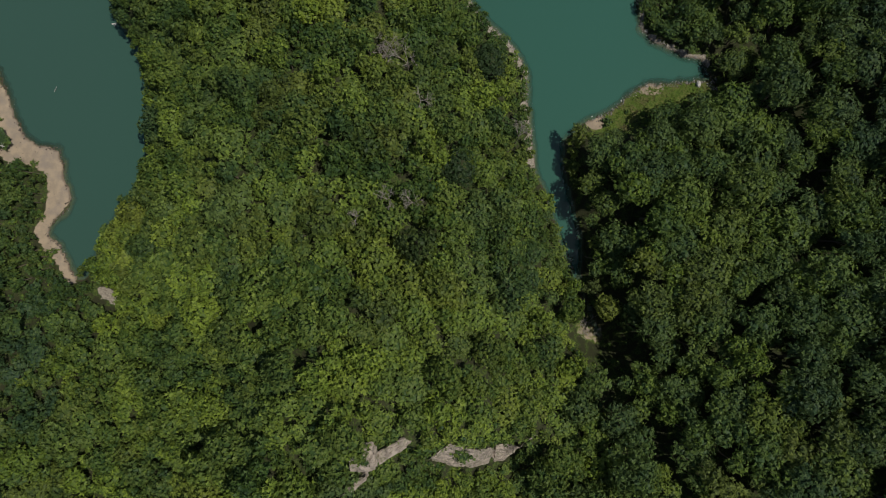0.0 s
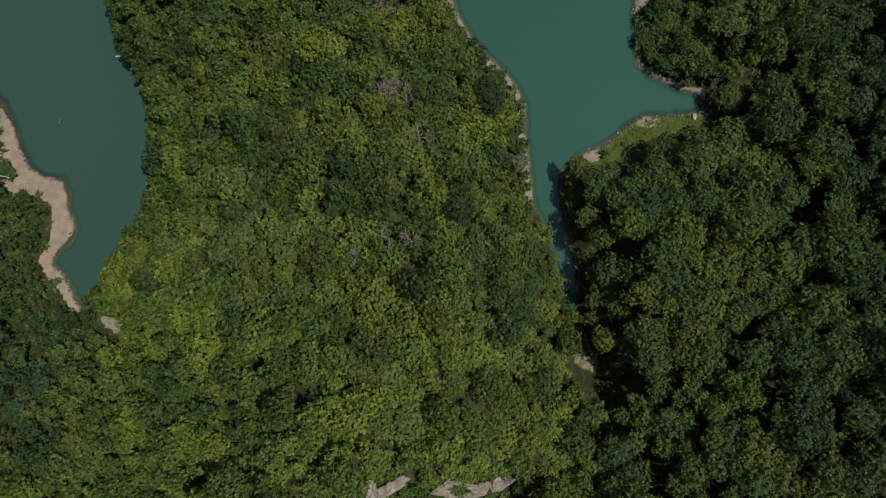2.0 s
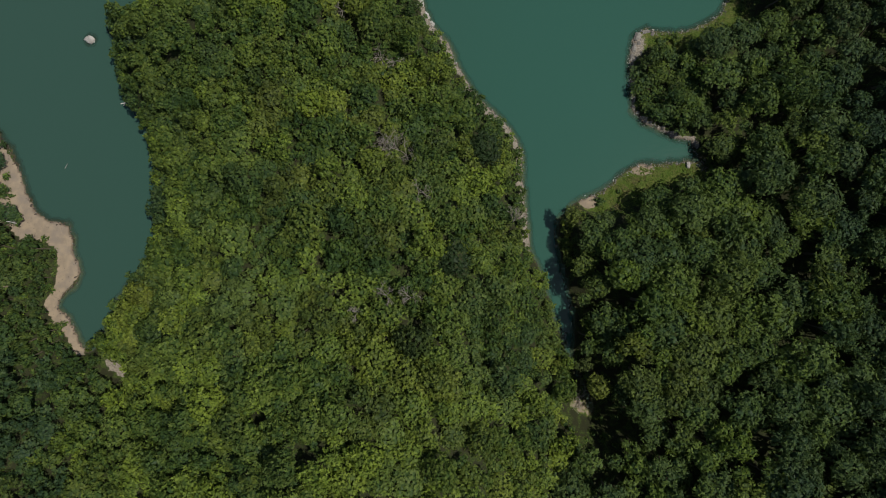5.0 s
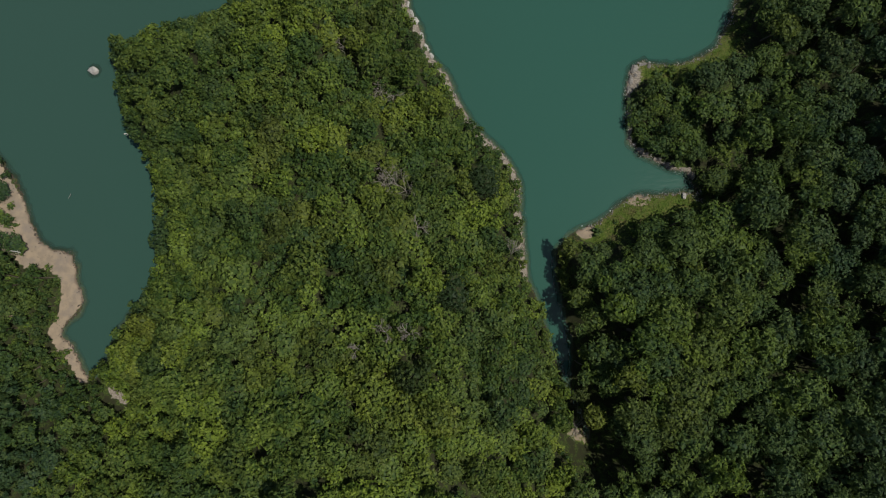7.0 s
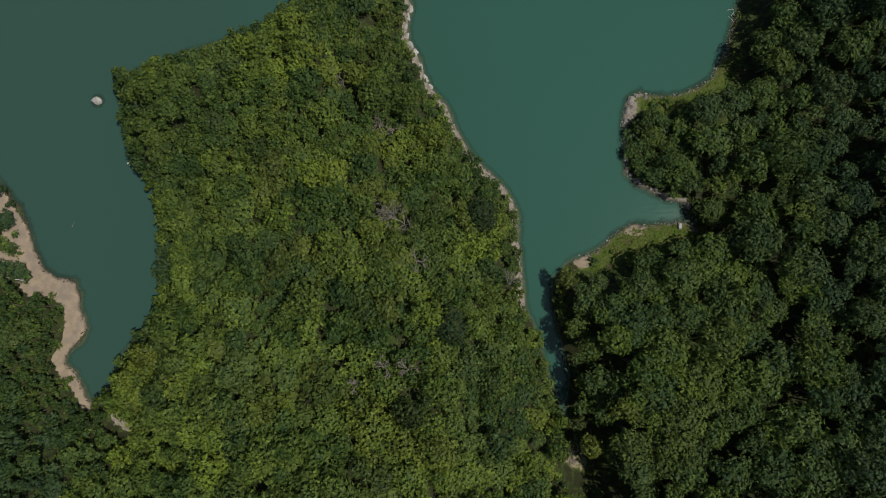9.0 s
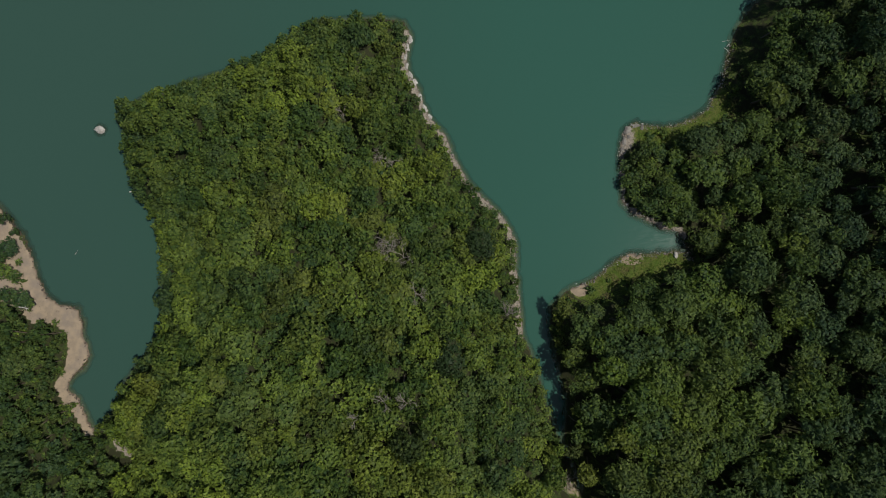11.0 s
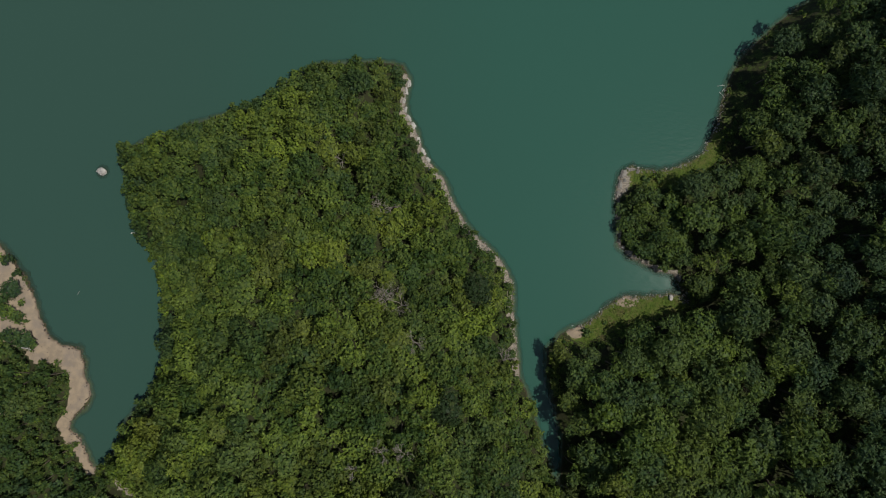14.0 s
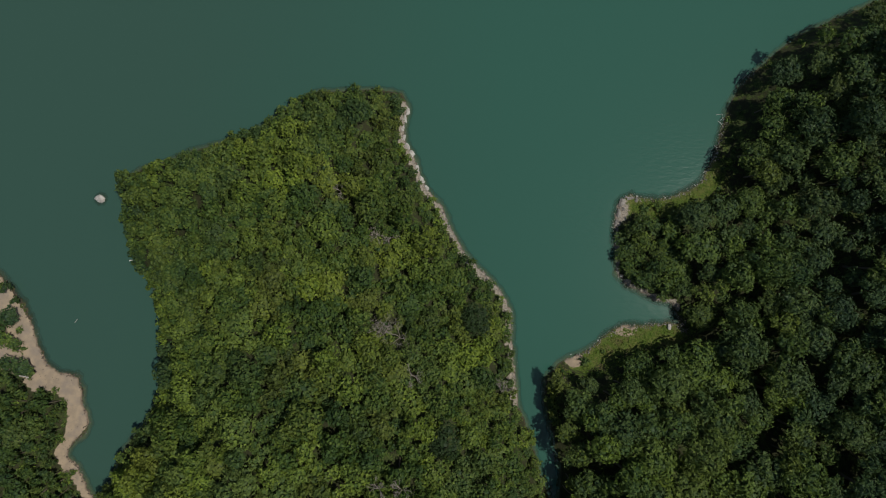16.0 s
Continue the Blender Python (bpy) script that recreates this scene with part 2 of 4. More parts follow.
# deep shady hollows without trees
HOLLOWS = (
    [(29.5, -10.5), (33.5, -7), (38, -7.5), (42, -16), (37, -19), (31, -15.5)],
    [(61.5, 52.6), (63.3, 49), (71, 47), (73.5, 51), (71, 56), (63.7, 56.2)],
    [(39, 40), (44, 40.5), (44.5, 35.5), (40, 33.5)],
    [(97, 13.5), (103, 12.9), (103, 7.8), (98, 7.4)],
    [(33, 41), (41, 42), (40, 36.5), (34.5, 36)],
    [(57.5, 57.5), (63, 54), (66, 56), (64, 61), (60, 61)],
)
# soft hills: x, y, height
HILLS_SOUTH = [
    (-135, -75, 3.9), (-101, -75, 1.6), (-67, -75, 0.8), (-33, -75, 12.4), (1, -75, -6.7), (35, -75, -1.3),
    (69, -75, 18.4), (103, -75, 6.5), (137, -75, 0.8), (-119, -42, 15.4), (-85, -42, 8.7), (-51, -42, -5.4),
    (-17, -42, 40), (17, -42, -1.2), (51, -42, 1.8), (85, -42, 7.3), (119, -42, 9.9),
]
HILLS_MIDDLE = [
    (-135, -9, 2.2), (-101, -9, 6.5), (-67, -9, 1.3), (-33, -9, 10.2), (1, -9, 1.9), (35, -9, 15),
    (69, -9, -3.9), (103, -9, 15.8), (137, -9, 14.7), (-119, 24, 8.1), (-85, 24, -0.1), (-51, 24, 17.8),
    (-17, 24, 10.5), (17, 24, 4), (51, 24, -0.1), (85, 24, -2.7), (119, 24, -4.5),
]
HILLS_NORTH = [
    (-135, 57, 3.5), (-67, 57, -0.2), (-33, 57, -1.9), (1, 57, 5.5), (69, 57, 2.5), (103, 57, 9.8),
    (137, 57, 17.3), (-85, 90, 10.3), (-51, 90, 10.5), (-17, 90, 5), (51, 90, -6.9), (85, 90, -7),
    (119, 90, -1.9), (103, 123, 20.2), (137, 123, 6.8),
]
HILL_WIDTH = 26.0


def line_dist(p, line, closed=True):
    a = np.array(line, float)
    b = np.roll(a, -1, 0)
    if not closed:
        a, b = a[:-1], b[:-1]
    best = np.full(len(p), 1e9)
    for u, v in zip(a, b):
        w = v - u
        t = np.clip(((p - u) @ w) / (w @ w), 0, 1)
        best = np.minimum(best, np.hypot(*(p - u - t[:, None] * w).T))
    return best


def within_line(p, line):
    a = np.array(line, float)
    b = np.roll(a, -1, 0)
    c = np.zeros(len(p), bool)
    for (x0, y0), (x1, y1) in zip(a, b):
        if y0 == y1:
            continue
        c ^= ((y0 > p[:, 1]) != (y1 > p[:, 1])) & (p[:, 0] < x0 + (p[:, 1] - y0) * (x1 - x0) / (y1 - y0))
    return c


def smooth(x):
    x = np.clip(x, 0, 1)
    return x * x * (3 - 2 * x)


def waves(p, size, seed):
    """Cheap smooth noise, about -1 to 1: a sum of turned sines."""
    rng = np.random.default_rng(seed)
    out = np.zeros(len(p))
    for k in range(7):
        a, f, ph = rng.uniform(0, 6.28), (0.6 + 0.25 * k) * 6.28 / size, rng.uniform(0, 6.28)
        out += np.sin((p[:, 0] * math.cos(a) + p[:, 1] * math.sin(a)) * f + ph + 1.3 * np.sin(p[:, 1] * f * 0.7 + k))
    return out / 4.0


def shore_dist(p):
    """Distance to the shore, above 0 on land."""
    d = line_dist(p, LAKE)
    d = np.where(within_line(p, LAKE), -d, d)
    d = d + 0.35 * waves(p, 4.0, 3) + 0.2 * waves(p, 1.7, 4)
    # a small shoal round the rock in the lake
    return np.maximum(d, 1.1 * (0.7 - np.hypot(p[:, 0] + 101.6, p[:, 1] - 77.0)))


def flat_dist(p):
    z = np.full(len(p), 1e9)
    for q in FLATS:
        z = np.minimum(z, np.where(within_line(p, q), 0, line_dist(p, q)))
    return z


def ground(p, d=None):
    """Height of the ground at points p (n, 2)."""
    d = shore_dist(p) if d is None else d
    land = np.maximum(d, 0)
    inner = np.minimum(land, flat_dist(p))
    h = np.zeros(len(p))
    for x, y, a in HILLS_SOUTH + HILLS_MIDDLE + HILLS_NORTH:
        h += a * np.exp(-((p[:, 0] - x) ** 2 + (p[:, 1] - y) ** 2) / (2 * HILL_WIDTH**2))
    out = smooth((np.maximum(np.abs(p[:, 0]) - 135, 0) + np.maximum(np.abs(p[:, 1] - 35) - 115, 0)) / 200)
    h = h * (1 - out) + out * (24 + 14 * waves(p, 420, 9))
    # the rock band: the hill's crest breaks off to the south
    step = smooth((p[:, 0] + 34) / 10) * smooth((27 - p[:, 0]) / 10)
    edge = -31.0 - 0.09 * (p[:, 0] + 14) + 0.9 * np.sin(p[:, 0] * 0.6)
    h = h - 9.5 * step * smooth((edge - p[:, 1]) / 5.0)
    h = h - 3.5 * np.exp(-((line_dist(p, GULLY, False) / 5.0) ** 2))
    top = 0.12 + 0.10 * np.minimum(land, 8) + np.maximum(h, 0.5) * (1 - (1 - np.clip(inner / 28, 0, 1)) ** 1.5)
    top = top + 0.25 * waves(p, 7, 5) * smooth(land / 6)
    # low spurs that run down the hill from north-west to south-east
    turned = np.c_[(p[:, 0] + p[:, 1]) * 0.707, (p[:, 1] - p[:, 0]) * 0.707 * 0.3]
    top = top + 0.8 * waves(turned, 13, 15) * smooth(inner / 14) * smooth((34 - p[:, 0]) / 8)
    return np.where(d > 0, np.maximum(top, 0.06 + 0.05 * np.minimum(land, 3)), np.maximum(-0.28 * -d, -5.0) - 0.02)


# ---- mesh helpers ----
def mesh_from(name, verts, faces, size, material, attrs=()):
    """A mesh from numpy arrays: faces all of one size."""
    me = bpy.data.meshes.new(name)
    n = len(faces)
    me.vertices.add(len(verts))
    me.vertices.foreach_set("co", np.ascontiguousarray(verts, np.float32).ravel())
    me.loops.add(n * size)
    me.loops.foreach_set("vertex_index", np.ascontiguousarray(faces, np.int32).ravel())
    me.polygons.add(n)
    me.polygons.foreach_set("loop_start", np.arange(0, n * size, size, dtype=np.int32))
    me.update(calc_edges=True)
    for key, values in attrs:
        me.attributes.new(key, "FLOAT", "POINT").data.foreach_set("value", np.ascontiguousarray(values, np.float32))
    me.materials.append(material)
    return me


def part(name, data, parent, label=""):
    ob = new(name, data)
    ob.parent = parent
    return tagged(ob, label)


def axis(lo, hi, step, far):
    """Grid lines, close between lo and hi, wider and wider out to far."""
    mid = np.arange(lo, hi + step, step)
    reach = [step * 1.5]
    while reach[-1] < far:
        reach.append(reach[-1] * 1.35 + step)
    reach = np.array(reach)
    return np.r_[lo - reach[::-1], mid, mid[-1] + reach]


def sheet(xs, ys):
    p = np.stack(np.meshgrid(xs, ys), -1).reshape(-1, 2)
    i = np.arange(len(xs) * len(ys)).reshape(len(ys), len(xs))
    f = np.stack([i[:-1, :-1], i[:-1, 1:], i[1:, 1:], i[1:, :-1]], -1).reshape(-1, 4)
    return p, f


# ---- ground and lake ----
P, F = sheet(axis(-150, 150, 1.15, 2200), axis(-95, 165, 1.15, 2200))
D = shore_dist(P)
Z = ground(P, D)


def soft_in(p, line, edge=1.6):
    """1 well inside a closed line, 0 well outside."""
    return smooth(0.5 - np.where(within_line(p, line), -1, 1) * line_dist(p, line) / edge)


flat_in = [soft_in(P, q) for q in FLATS]
bare_in = np.maximum.reduce([soft_in(P, q, 1.4) for q in BARE])
crag_in = soft_in(P, CRAG, 2.0)
broken = 0.5 + 0.5 * waves(P, 9.0, 21)
east_rim = (P[:, 0] > -25) & (P[:, 0] < 26) & (P[:, 1] > 26) & (P[:, 1] < 110.5)
cape_south = (P[:, 0] > 42) & (P[:, 0] < 63) & (P[:, 1] > 56) & (P[:, 1] < 80)
cape_rock = smooth(1.3 - np.hypot((P[:, 0] - 45.3) / 3.3, (P[:, 1] - 83.0) / 5.2))
spit_sand = np.maximum(smooth(1.5 - np.hypot(P[:, 0] - 34.5, P[:, 1] - 41) / 2.6),
                       smooth(1.5 - np.hypot((P[:, 0] - 48.5) / 1.8, P[:, 1] - 50) / 1.8))
sand = np.maximum.reduce([flat_in[0], spit_sand * flat_in[1], 0.52 * flat_in[3], 0.62 * bare_in])
stony = np.maximum.reduce([np.where(D < 1.5, 0.9, 0.0) * east_rim * (0.45 + 0.55 * np.clip(broken + 0.55, 0, 1)), np.where(D < 1.2, 0.7, 0.0) * cape_south, 0.72 * cape_rock, 0.34 * crag_in, 0.8 * soft_in(P, INLET_END, 1.4)])
grass = np.maximum.reduce([soft_in(P, SPIT, 5.0), soft_in(P, CAPE, 5.0), 0.7 * flat_in[3]])
dark_bed = np.clip(np.maximum.reduce([1.4 * np.exp(-((P[:, 0] - x) ** 2 + (P[:, 1] - y) ** 2) / (2 * r * r)) for x, y, r in ((44, 82, 6), (50, 88, 6), (62, 91, 6), (70, 103, 7), (46, 52, 6), (56, 54, 5), (-101.6, 77, 5), (-112, 30, 7), (-122, 46, 8))]), 0, 1)
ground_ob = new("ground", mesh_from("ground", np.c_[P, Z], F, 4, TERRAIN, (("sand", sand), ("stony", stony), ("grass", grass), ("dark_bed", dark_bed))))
ground_ob.data.polygons.foreach_set("use_smooth", np.ones(len(F), bool))
tagged(ground_ob, "wooded hills with sandy and stony lake shores", "ground", kind="structure")

PW, FW = sheet(axis(-150, 150, 1.5, 2200), axis(-40, 165, 1.5, 2200))
DW = shore_dist(PW)
breeze = np.maximum.reduce([h * np.exp(-((PW[:, 0] - x) ** 2 + (PW[:, 1] - y) ** 2) / (2 * r * r)) for x, y, r, h in ((58, 97, 11, 1.3), (37, 82, 8, 1.2), (52, 57, 7, 1.0))])
water_ob = new("water", mesh_from("water", np.c_[PW, np.zeros(len(PW))], FW, 4, WATER, (("depth", np.maximum(-DW * 0.28, 0)), ("breeze", breeze))))
tagged(water_ob, "calm turquoise green lake water with faint ripples", "lake", kind="structure")


# ---- trees ----
def unit(v):
    return v / (np.linalg.norm(v, axis=-1, keepdims=True) + 1e-9)


def leaf_sprays(pos, nrm, size, each, rng, way=None, fan=3.0):
    """Sprays of pointed leaves at pos, facing nrm: each leaf one triangle, fanned out about way (or all round)."""
    n = len(pos)
    ref = rng.normal(size=(n, 3)) if way is None else way
    w = unit(np.cross(nrm, ref))
    u = np.cross(w, nrm)
    out = []
    for k in range(each):
        a = ((k + 0.5) / each * 2 - 1) * fan + rng.uniform(-0.35, 0.35, n)
        ln = (size * rng.uniform(0.65, 1.4, n))[:, None]
        tan = u * np.cos(a)[:, None] + w * np.sin(a)[:, None] + nrm * rng.uniform(-0.4, 0.2, n)[:, None]
        bit = np.cross(nrm, tan)
        wd = ln * rng.uniform(0.2, 0.33, n)[:, None]
        c = pos + nrm * rng.uniform(-0.12, 0.16, n)[:, None] * size
        fold = nrm * ln * rng.uniform(-0.15, 0.25, n)[:, None]
        out.append(np.stack([c + tan * ln * 0.05 + bit * wd + fold, c + tan * ln, c + tan * ln * 0.05 - bit * wd], 1))
    return np.stack(out, 1).reshape(-1, 3)


def ball(cuts):
    """Unit ball: vertices and triangles."""
    bm = bmesh.new()
    bmesh.ops.create_icosphere(bm, subdivisions=cuts, radius=1.0)
    v, f = np.array([q.co[:] for q in bm.verts]), np.array([[q.index for q in t.verts] for t in bm.faces])
    bm.free()
    return v, f


BALL = ball(2)


def crown_mesh(radius, height, lobes, leaf, dense, rng, squash, fall, lobe, tuft):
    """A crown of merging leafy lobes, its top near height: a closed uneven body under sprays of leaves.
    Gives vertices, triangles, tones, and the lobes' middles and sizes."""
    ang = rng.uniform(0, 6.283) + np.arange(lobes) * 2.399
    far = radius * 0.68 * np.sqrt((np.arange(lobes) + 0.15) / lobes) * rng.uniform(0.75, 1.3, lobes)
    size = radius * rng.uniform(*lobe, lobes)
    cz = height - size * squash - fall * (far / radius) ** 2 * radius * squash * rng.uniform(0.7, 1.3, lobes) - rng.uniform(0, 0.16, lobes) * radius
    c = np.c_[far * np.cos(ang), far * np.sin(ang), cz]
    flat = np.array([1, 1, squash])
    own = rng.uniform(-0.12, 0.12, lobes)
    vs, fs, ts, n = [], [], [], 0
    for k in range(lobes):
        v = c[k] + BALL[0] * flat * size[k] * rng.uniform(0.42, 0.72, (len(BALL[0]), 1))
        hid = np.zeros(len(v), bool)
        for j in range(lobes):
            if j != k:
                hid |= np.linalg.norm((v - c[j]) / flat, axis=1) < size[j] * 0.75
        hid |= BALL[0][:, 2] < -0.35
        f = BALL[1][~hid[BALL[1]].all(1)]
        vs.append(v)
        fs.append(f + n)
        # inner body toned down: the shade between the sprays is put into its colour
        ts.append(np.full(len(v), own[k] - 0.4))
        n += len(v)
    area = 2.0 * math.pi * (size**2).sum()
    many = int(area * dense)
    pick = rng.choice(lobes, many, p=size**2 / (size**2).sum())
    d = unit(rng.normal(size=(many, 3)))
    d[:, 2] = np.abs(d[:, 2] + 0.06) - 0.06
    p = c[pick] + d * size[pick][:, None] * flat
    keep = np.ones(many, bool)
    for k in range(lobes):
        keep &= (np.linalg.norm((p - c[k]) / flat, axis=1) > size[k] * 0.88) | (pick == k)
    p, d, pick = p[keep], d[keep], pick[keep]
    g = 6.283 / tuft
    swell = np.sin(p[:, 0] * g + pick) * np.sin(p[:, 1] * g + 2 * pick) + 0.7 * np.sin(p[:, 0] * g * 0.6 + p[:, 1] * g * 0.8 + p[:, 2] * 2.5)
    p = p + d * (0.16 * tuft * swell + rng.uniform(-0.2, 0.18, len(p)))[:, None]
    nrm = unit(unit(d / flat) + (0, 0, 0.12) + rng.normal(size=d.shape) * 0.55)
    out = unit(p - (0, 0, height - 0.6 * radius)) * (1, 1, 0.4) + rng.normal(size=p.shape) * 0.45
    leaves = leaf_sprays(p, nrm, leaf, 4, rng, out, 1.25)
    # tone follows the swell, so shade in the hollows between tufts is coloured in
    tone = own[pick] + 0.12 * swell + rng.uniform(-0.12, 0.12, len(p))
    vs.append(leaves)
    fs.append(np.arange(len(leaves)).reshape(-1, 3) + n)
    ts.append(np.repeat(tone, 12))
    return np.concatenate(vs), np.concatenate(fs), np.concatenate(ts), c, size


def tube(a, b, ra, rb, sides=6, bend=None):
    """Rings of a tapered limb from a to b: vertices and quads."""
    a, b = np.array(a, float), np.array(b, float)
    w = (b - a) / np.linalg.norm(b - a)
    u = np.cross(w, (0.3, 0.9, 0.2))
    u /= np.linalg.norm(u)
    v = np.cross(w, u)
    th = np.arange(sides) * 2 * math.pi / sides
    rings = []
    for s in (0.0, 0.4, 0.75, 1.0):
        c = a + (b - a) * s + (0 if bend is None else np.array(bend) * math.sin(math.pi * s))
        r = ra + (rb - ra) * s
        rings.append(c + r * (np.cos(th)[:, None] * u + np.sin(th)[:, None] * v))
    verts = np.concatenate(rings)
    faces = [(k * sides + i, k * sides + (i + 1) % sides, (k + 1) * sides + (i + 1) % sides, (k + 1) * sides + i)
             for k in range(3) for i in range(sides)]
    return verts, np.array(faces)


def joined(pieces):
    vs, fs, n = [], [], 0
    for v, f in pieces:
        vs.append(v)
        fs.append(f + n)
        n += len(v)
    return np.concatenate(vs), np.concatenate(fs)


def trunk_mesh(height, radius, c, size, rng):
    fork = (rng.normal(0, 0.15), rng.normal(0, 0.15), height * 0.45)
    out = [tube((0, 0, -1.2), fork, radius * 1.35, radius * 0.8, 6, rng.normal(0, 0.12, 3) * (1, 1, 0))]
    for k in range(min(4, len(c))):
        out.append(tube(fork, c[k] + (0, 0, size[k] * 0.2), radius * 0.55, radius * 0.12, 3, rng.normal(0, 0.2, 3)))
    v, f = joined(out)
    return mesh_from("trunk", v, f, 4, BARK)


class Kind:
    """A kind of tree: its measures, and the crown and trunk of one specimen."""

    def __init__(self, seed, radius, height, lobes, material, leaf=0.42, dense=4.2, squash=0.7, fall=0.9, lobe=(0.38, 0.56), tuft=1.1):
        rng = np.random.default_rng(seed)
        self.verts, self.faces, self.tone, c, size = crown_mesh(radius, height, lobes, leaf, dense, rng, squash, fall, lobe, tuft)
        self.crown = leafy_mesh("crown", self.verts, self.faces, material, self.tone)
        self.trunk = trunk_mesh(height, 0.045 * radius + 0.06, c, size, rng)


def leafy_mesh(name, verts, faces, material, tone, more=()):
    me = mesh_from(name, verts, faces, 3, material, (("tone", tone), *more))
    me.polygons.foreach_set("use_smooth", np.zeros(len(faces), bool))
    return me


rk = np.random.default_rng(11)
HILL_RADII = (1.6, 1.85, 2.1, 2.35, 2.6, 2.9, 3.2, 3.6, 4.1)
BANK_RADII = (2.4, 2.8, 3.2, 3.6, 4.0, 4.4, 4.8, 5.2, 5.7)
HILL_KINDS = [Kind(100 + k, r, 3.4 + 0.75 * r + rk.uniform(-0.3, 0.3), int(rk.integers(4, 6) + r), LEAF_HILL, 0.52, 4.0, rk.uniform(0.8, 1.0), 1.1)
              for k, r in enumerate(HILL_RADII)]
CAPE_KINDS = [Kind(500 + k, r, 5.0, 7, LEAF_BANK, 0.52, 4.0, 0.7, 0.85) for k, r in enumerate((1.9, 2.3, 2.7, 3.2))]
BANK_KINDS = [Kind(200 + k, r, 9.0 + 0.7 * r + rk.uniform(-0.8, 0.8), int(rk.integers(6, 9) + r), LEAF_BANK, 0.55, 3.5, rk.uniform(0.75, 0.95), 1.0, (0.33, 0.5), 1.6)
              for k, r in enumerate(BANK_RADII)]
DARK_KINDS = [Kind(300 + k, 4.2, 8.5, 12, LEAF_DARK, 0.42, 4.5, 0.7) for k in range(2)]


def tall_side(x, y):
    return x > 30 + max(0, (-14 - y)) * 0.35 and not (x < 62 and 54 < y < 90)


def scatter(x0, x1, y0, y1, gap, tries, seed, taken=(), sizes=(0.0, 1.0)):
    """Places at least gap(x, y) apart, by throwing darts."""
    rng = np.random.default_rng(seed)
    pts = np.c_[rng.uniform(x0, x1, tries), rng.uniform(y0, y1, tries)]
    cell, grid, out = 4.0, {}, []
    for q in taken:
        grid.setdefault((int(q[0] // cell), int(q[1] // cell)), []).append(q)
    d = shore_dist(pts)
    z = flat_dist(pts)
    g = line_dist(pts, GULLY, False)
    for q in BARE:
        z = np.minimum(z, np.where(within_line(pts, q), 0, np.maximum(line_dist(pts, q) - 0.3, 0)))
    tall = np.array([tall_side(x, y) for x, y in pts])
    rim = (pts[:, 0] > -25) & (pts[:, 0] < 26) & (pts[:, 1] > 28) & (pts[:, 1] < 110)
    ok = (d > np.where(tall & (pts[:, 1] > 15), np.where(pts[:, 1] > 91, 5.6, 3.0), np.where(rim, np.where(pts[:, 1] > 84, 1.2, np.where(pts[:, 1] > 58, 0.6, 1.0)) + 0.6 * waves(pts, 13, 8), np.where((pts[:, 0] > 42) & (pts[:, 1] > 54) & (pts[:, 1] < 66), 1.9, np.where((pts[:, 0] < -76) & (pts[:, 0] > -97) & (pts[:, 1] < 88), 1.0, 0.4))))) & (z > np.where(tall, np.where(pts[:, 1] > 84, 4.4, 2.7), np.where(pts[:, 0] < -90, 0.2, 1.5))) & (g > 2.6) & ~within_line(pts, CRAG)
    ok &= np.where(within_line(pts, CLEARING), 0, line_dist(pts, CLEARING)) > np.where(tall, 7.5, 2.2)
    for q in HOLLOWS:
        ok &= ~within_line(pts, q)
    bare_rock = np.where(within_line(pts, CLIFF), 0, line_dist(pts, CLIFF))
    ok &= (bare_rock > 1.2) & (np.hypot(pts[:, 0] + 101.6, pts[:, 1] - 77.0) > 4)
    for (x, y), dd in zip(pts[ok], np.minimum(np.minimum(d, z + 1.0), bare_rock + 1.0)[ok]):
        u = rng.uniform(*sizes)
        r = gap(x, y, dd, u)
        i, j = int(x // cell), int(y // cell)
        near = [q for a in range(i - 2, i + 3) for b in range(j - 2, j + 3) for q in grid.get((a, b), ())]
        if all((q[0] - x) ** 2 + (q[1] - y) ** 2 > (0.5 * (r + q[2])) ** 2 for q in near):
            q = (x, y, r, u)
            grid.setdefault((i, j), []).append(q)
            out.append(q)
    return out


special = [(6.0, 51.3, 7.0), (0.3, 22.7, 6.5)]
DEAD_TREES = ((-15.4, 48.6, 25.2, 1.7), (-12.4, 46.0, 24.6, 1.5), (-17.6, 47.2, 24.8, 1.3), (13.8, 33.0, 15.2, 1.3), (-9.0, 37.6, 23.0, 1.1),
              (-20.7, 71.4, 14.0, 1.1), (-17.5, 70.6, 13.4, 0.9), (-19.3, 10.6, 38.6, 0.8), (-30.3, 81.6, 17.0, 0.8), (-13.7, 14.4, 38.0, 1.0), (-8.5, 14.1, 37.0, 1.1))
special += [(x, y, 1.9 * s) for x, y, _, s in DEAD_TREES]


def tree_size(d, u):
    """Smaller trees towards the edges."""
    return int(u * (8.99 if d > 6 else (5 if d > 3 else 2)))


def room(x, y, d, u):
    """How wide a stretch a tree of size u keeps for itself."""
    if tall_side(x, y):
        return (1.28 if u > 0.45 else 1.12) * BANK_RADII[tree_size(d + 1.5, u)]
    return (1.36 if u > 0.12 else 1.02) * HILL_RADII[tree_size(d, u)]


places = []
for sizes, tries, seed in (((0.72, 1.0), 2600, 5), ((0.38, 0.75), 9000, 6), ((0.0, 0.45), 120000, 7), ((0.0, 0.12), 60000, 8)):
    places += scatter(-127, 127, -67, 146, room, tries, seed, special + [q[:3] for q in places], sizes)
place_xy = np.array([q[:2] for q in places])
heights, inland = ground(place_xy), np.minimum(shore_dist(place_xy), flat_dist(place_xy) + 1.0)
inland = np.minimum(inland, line_dist(place_xy, CLIFF) + 1.0)
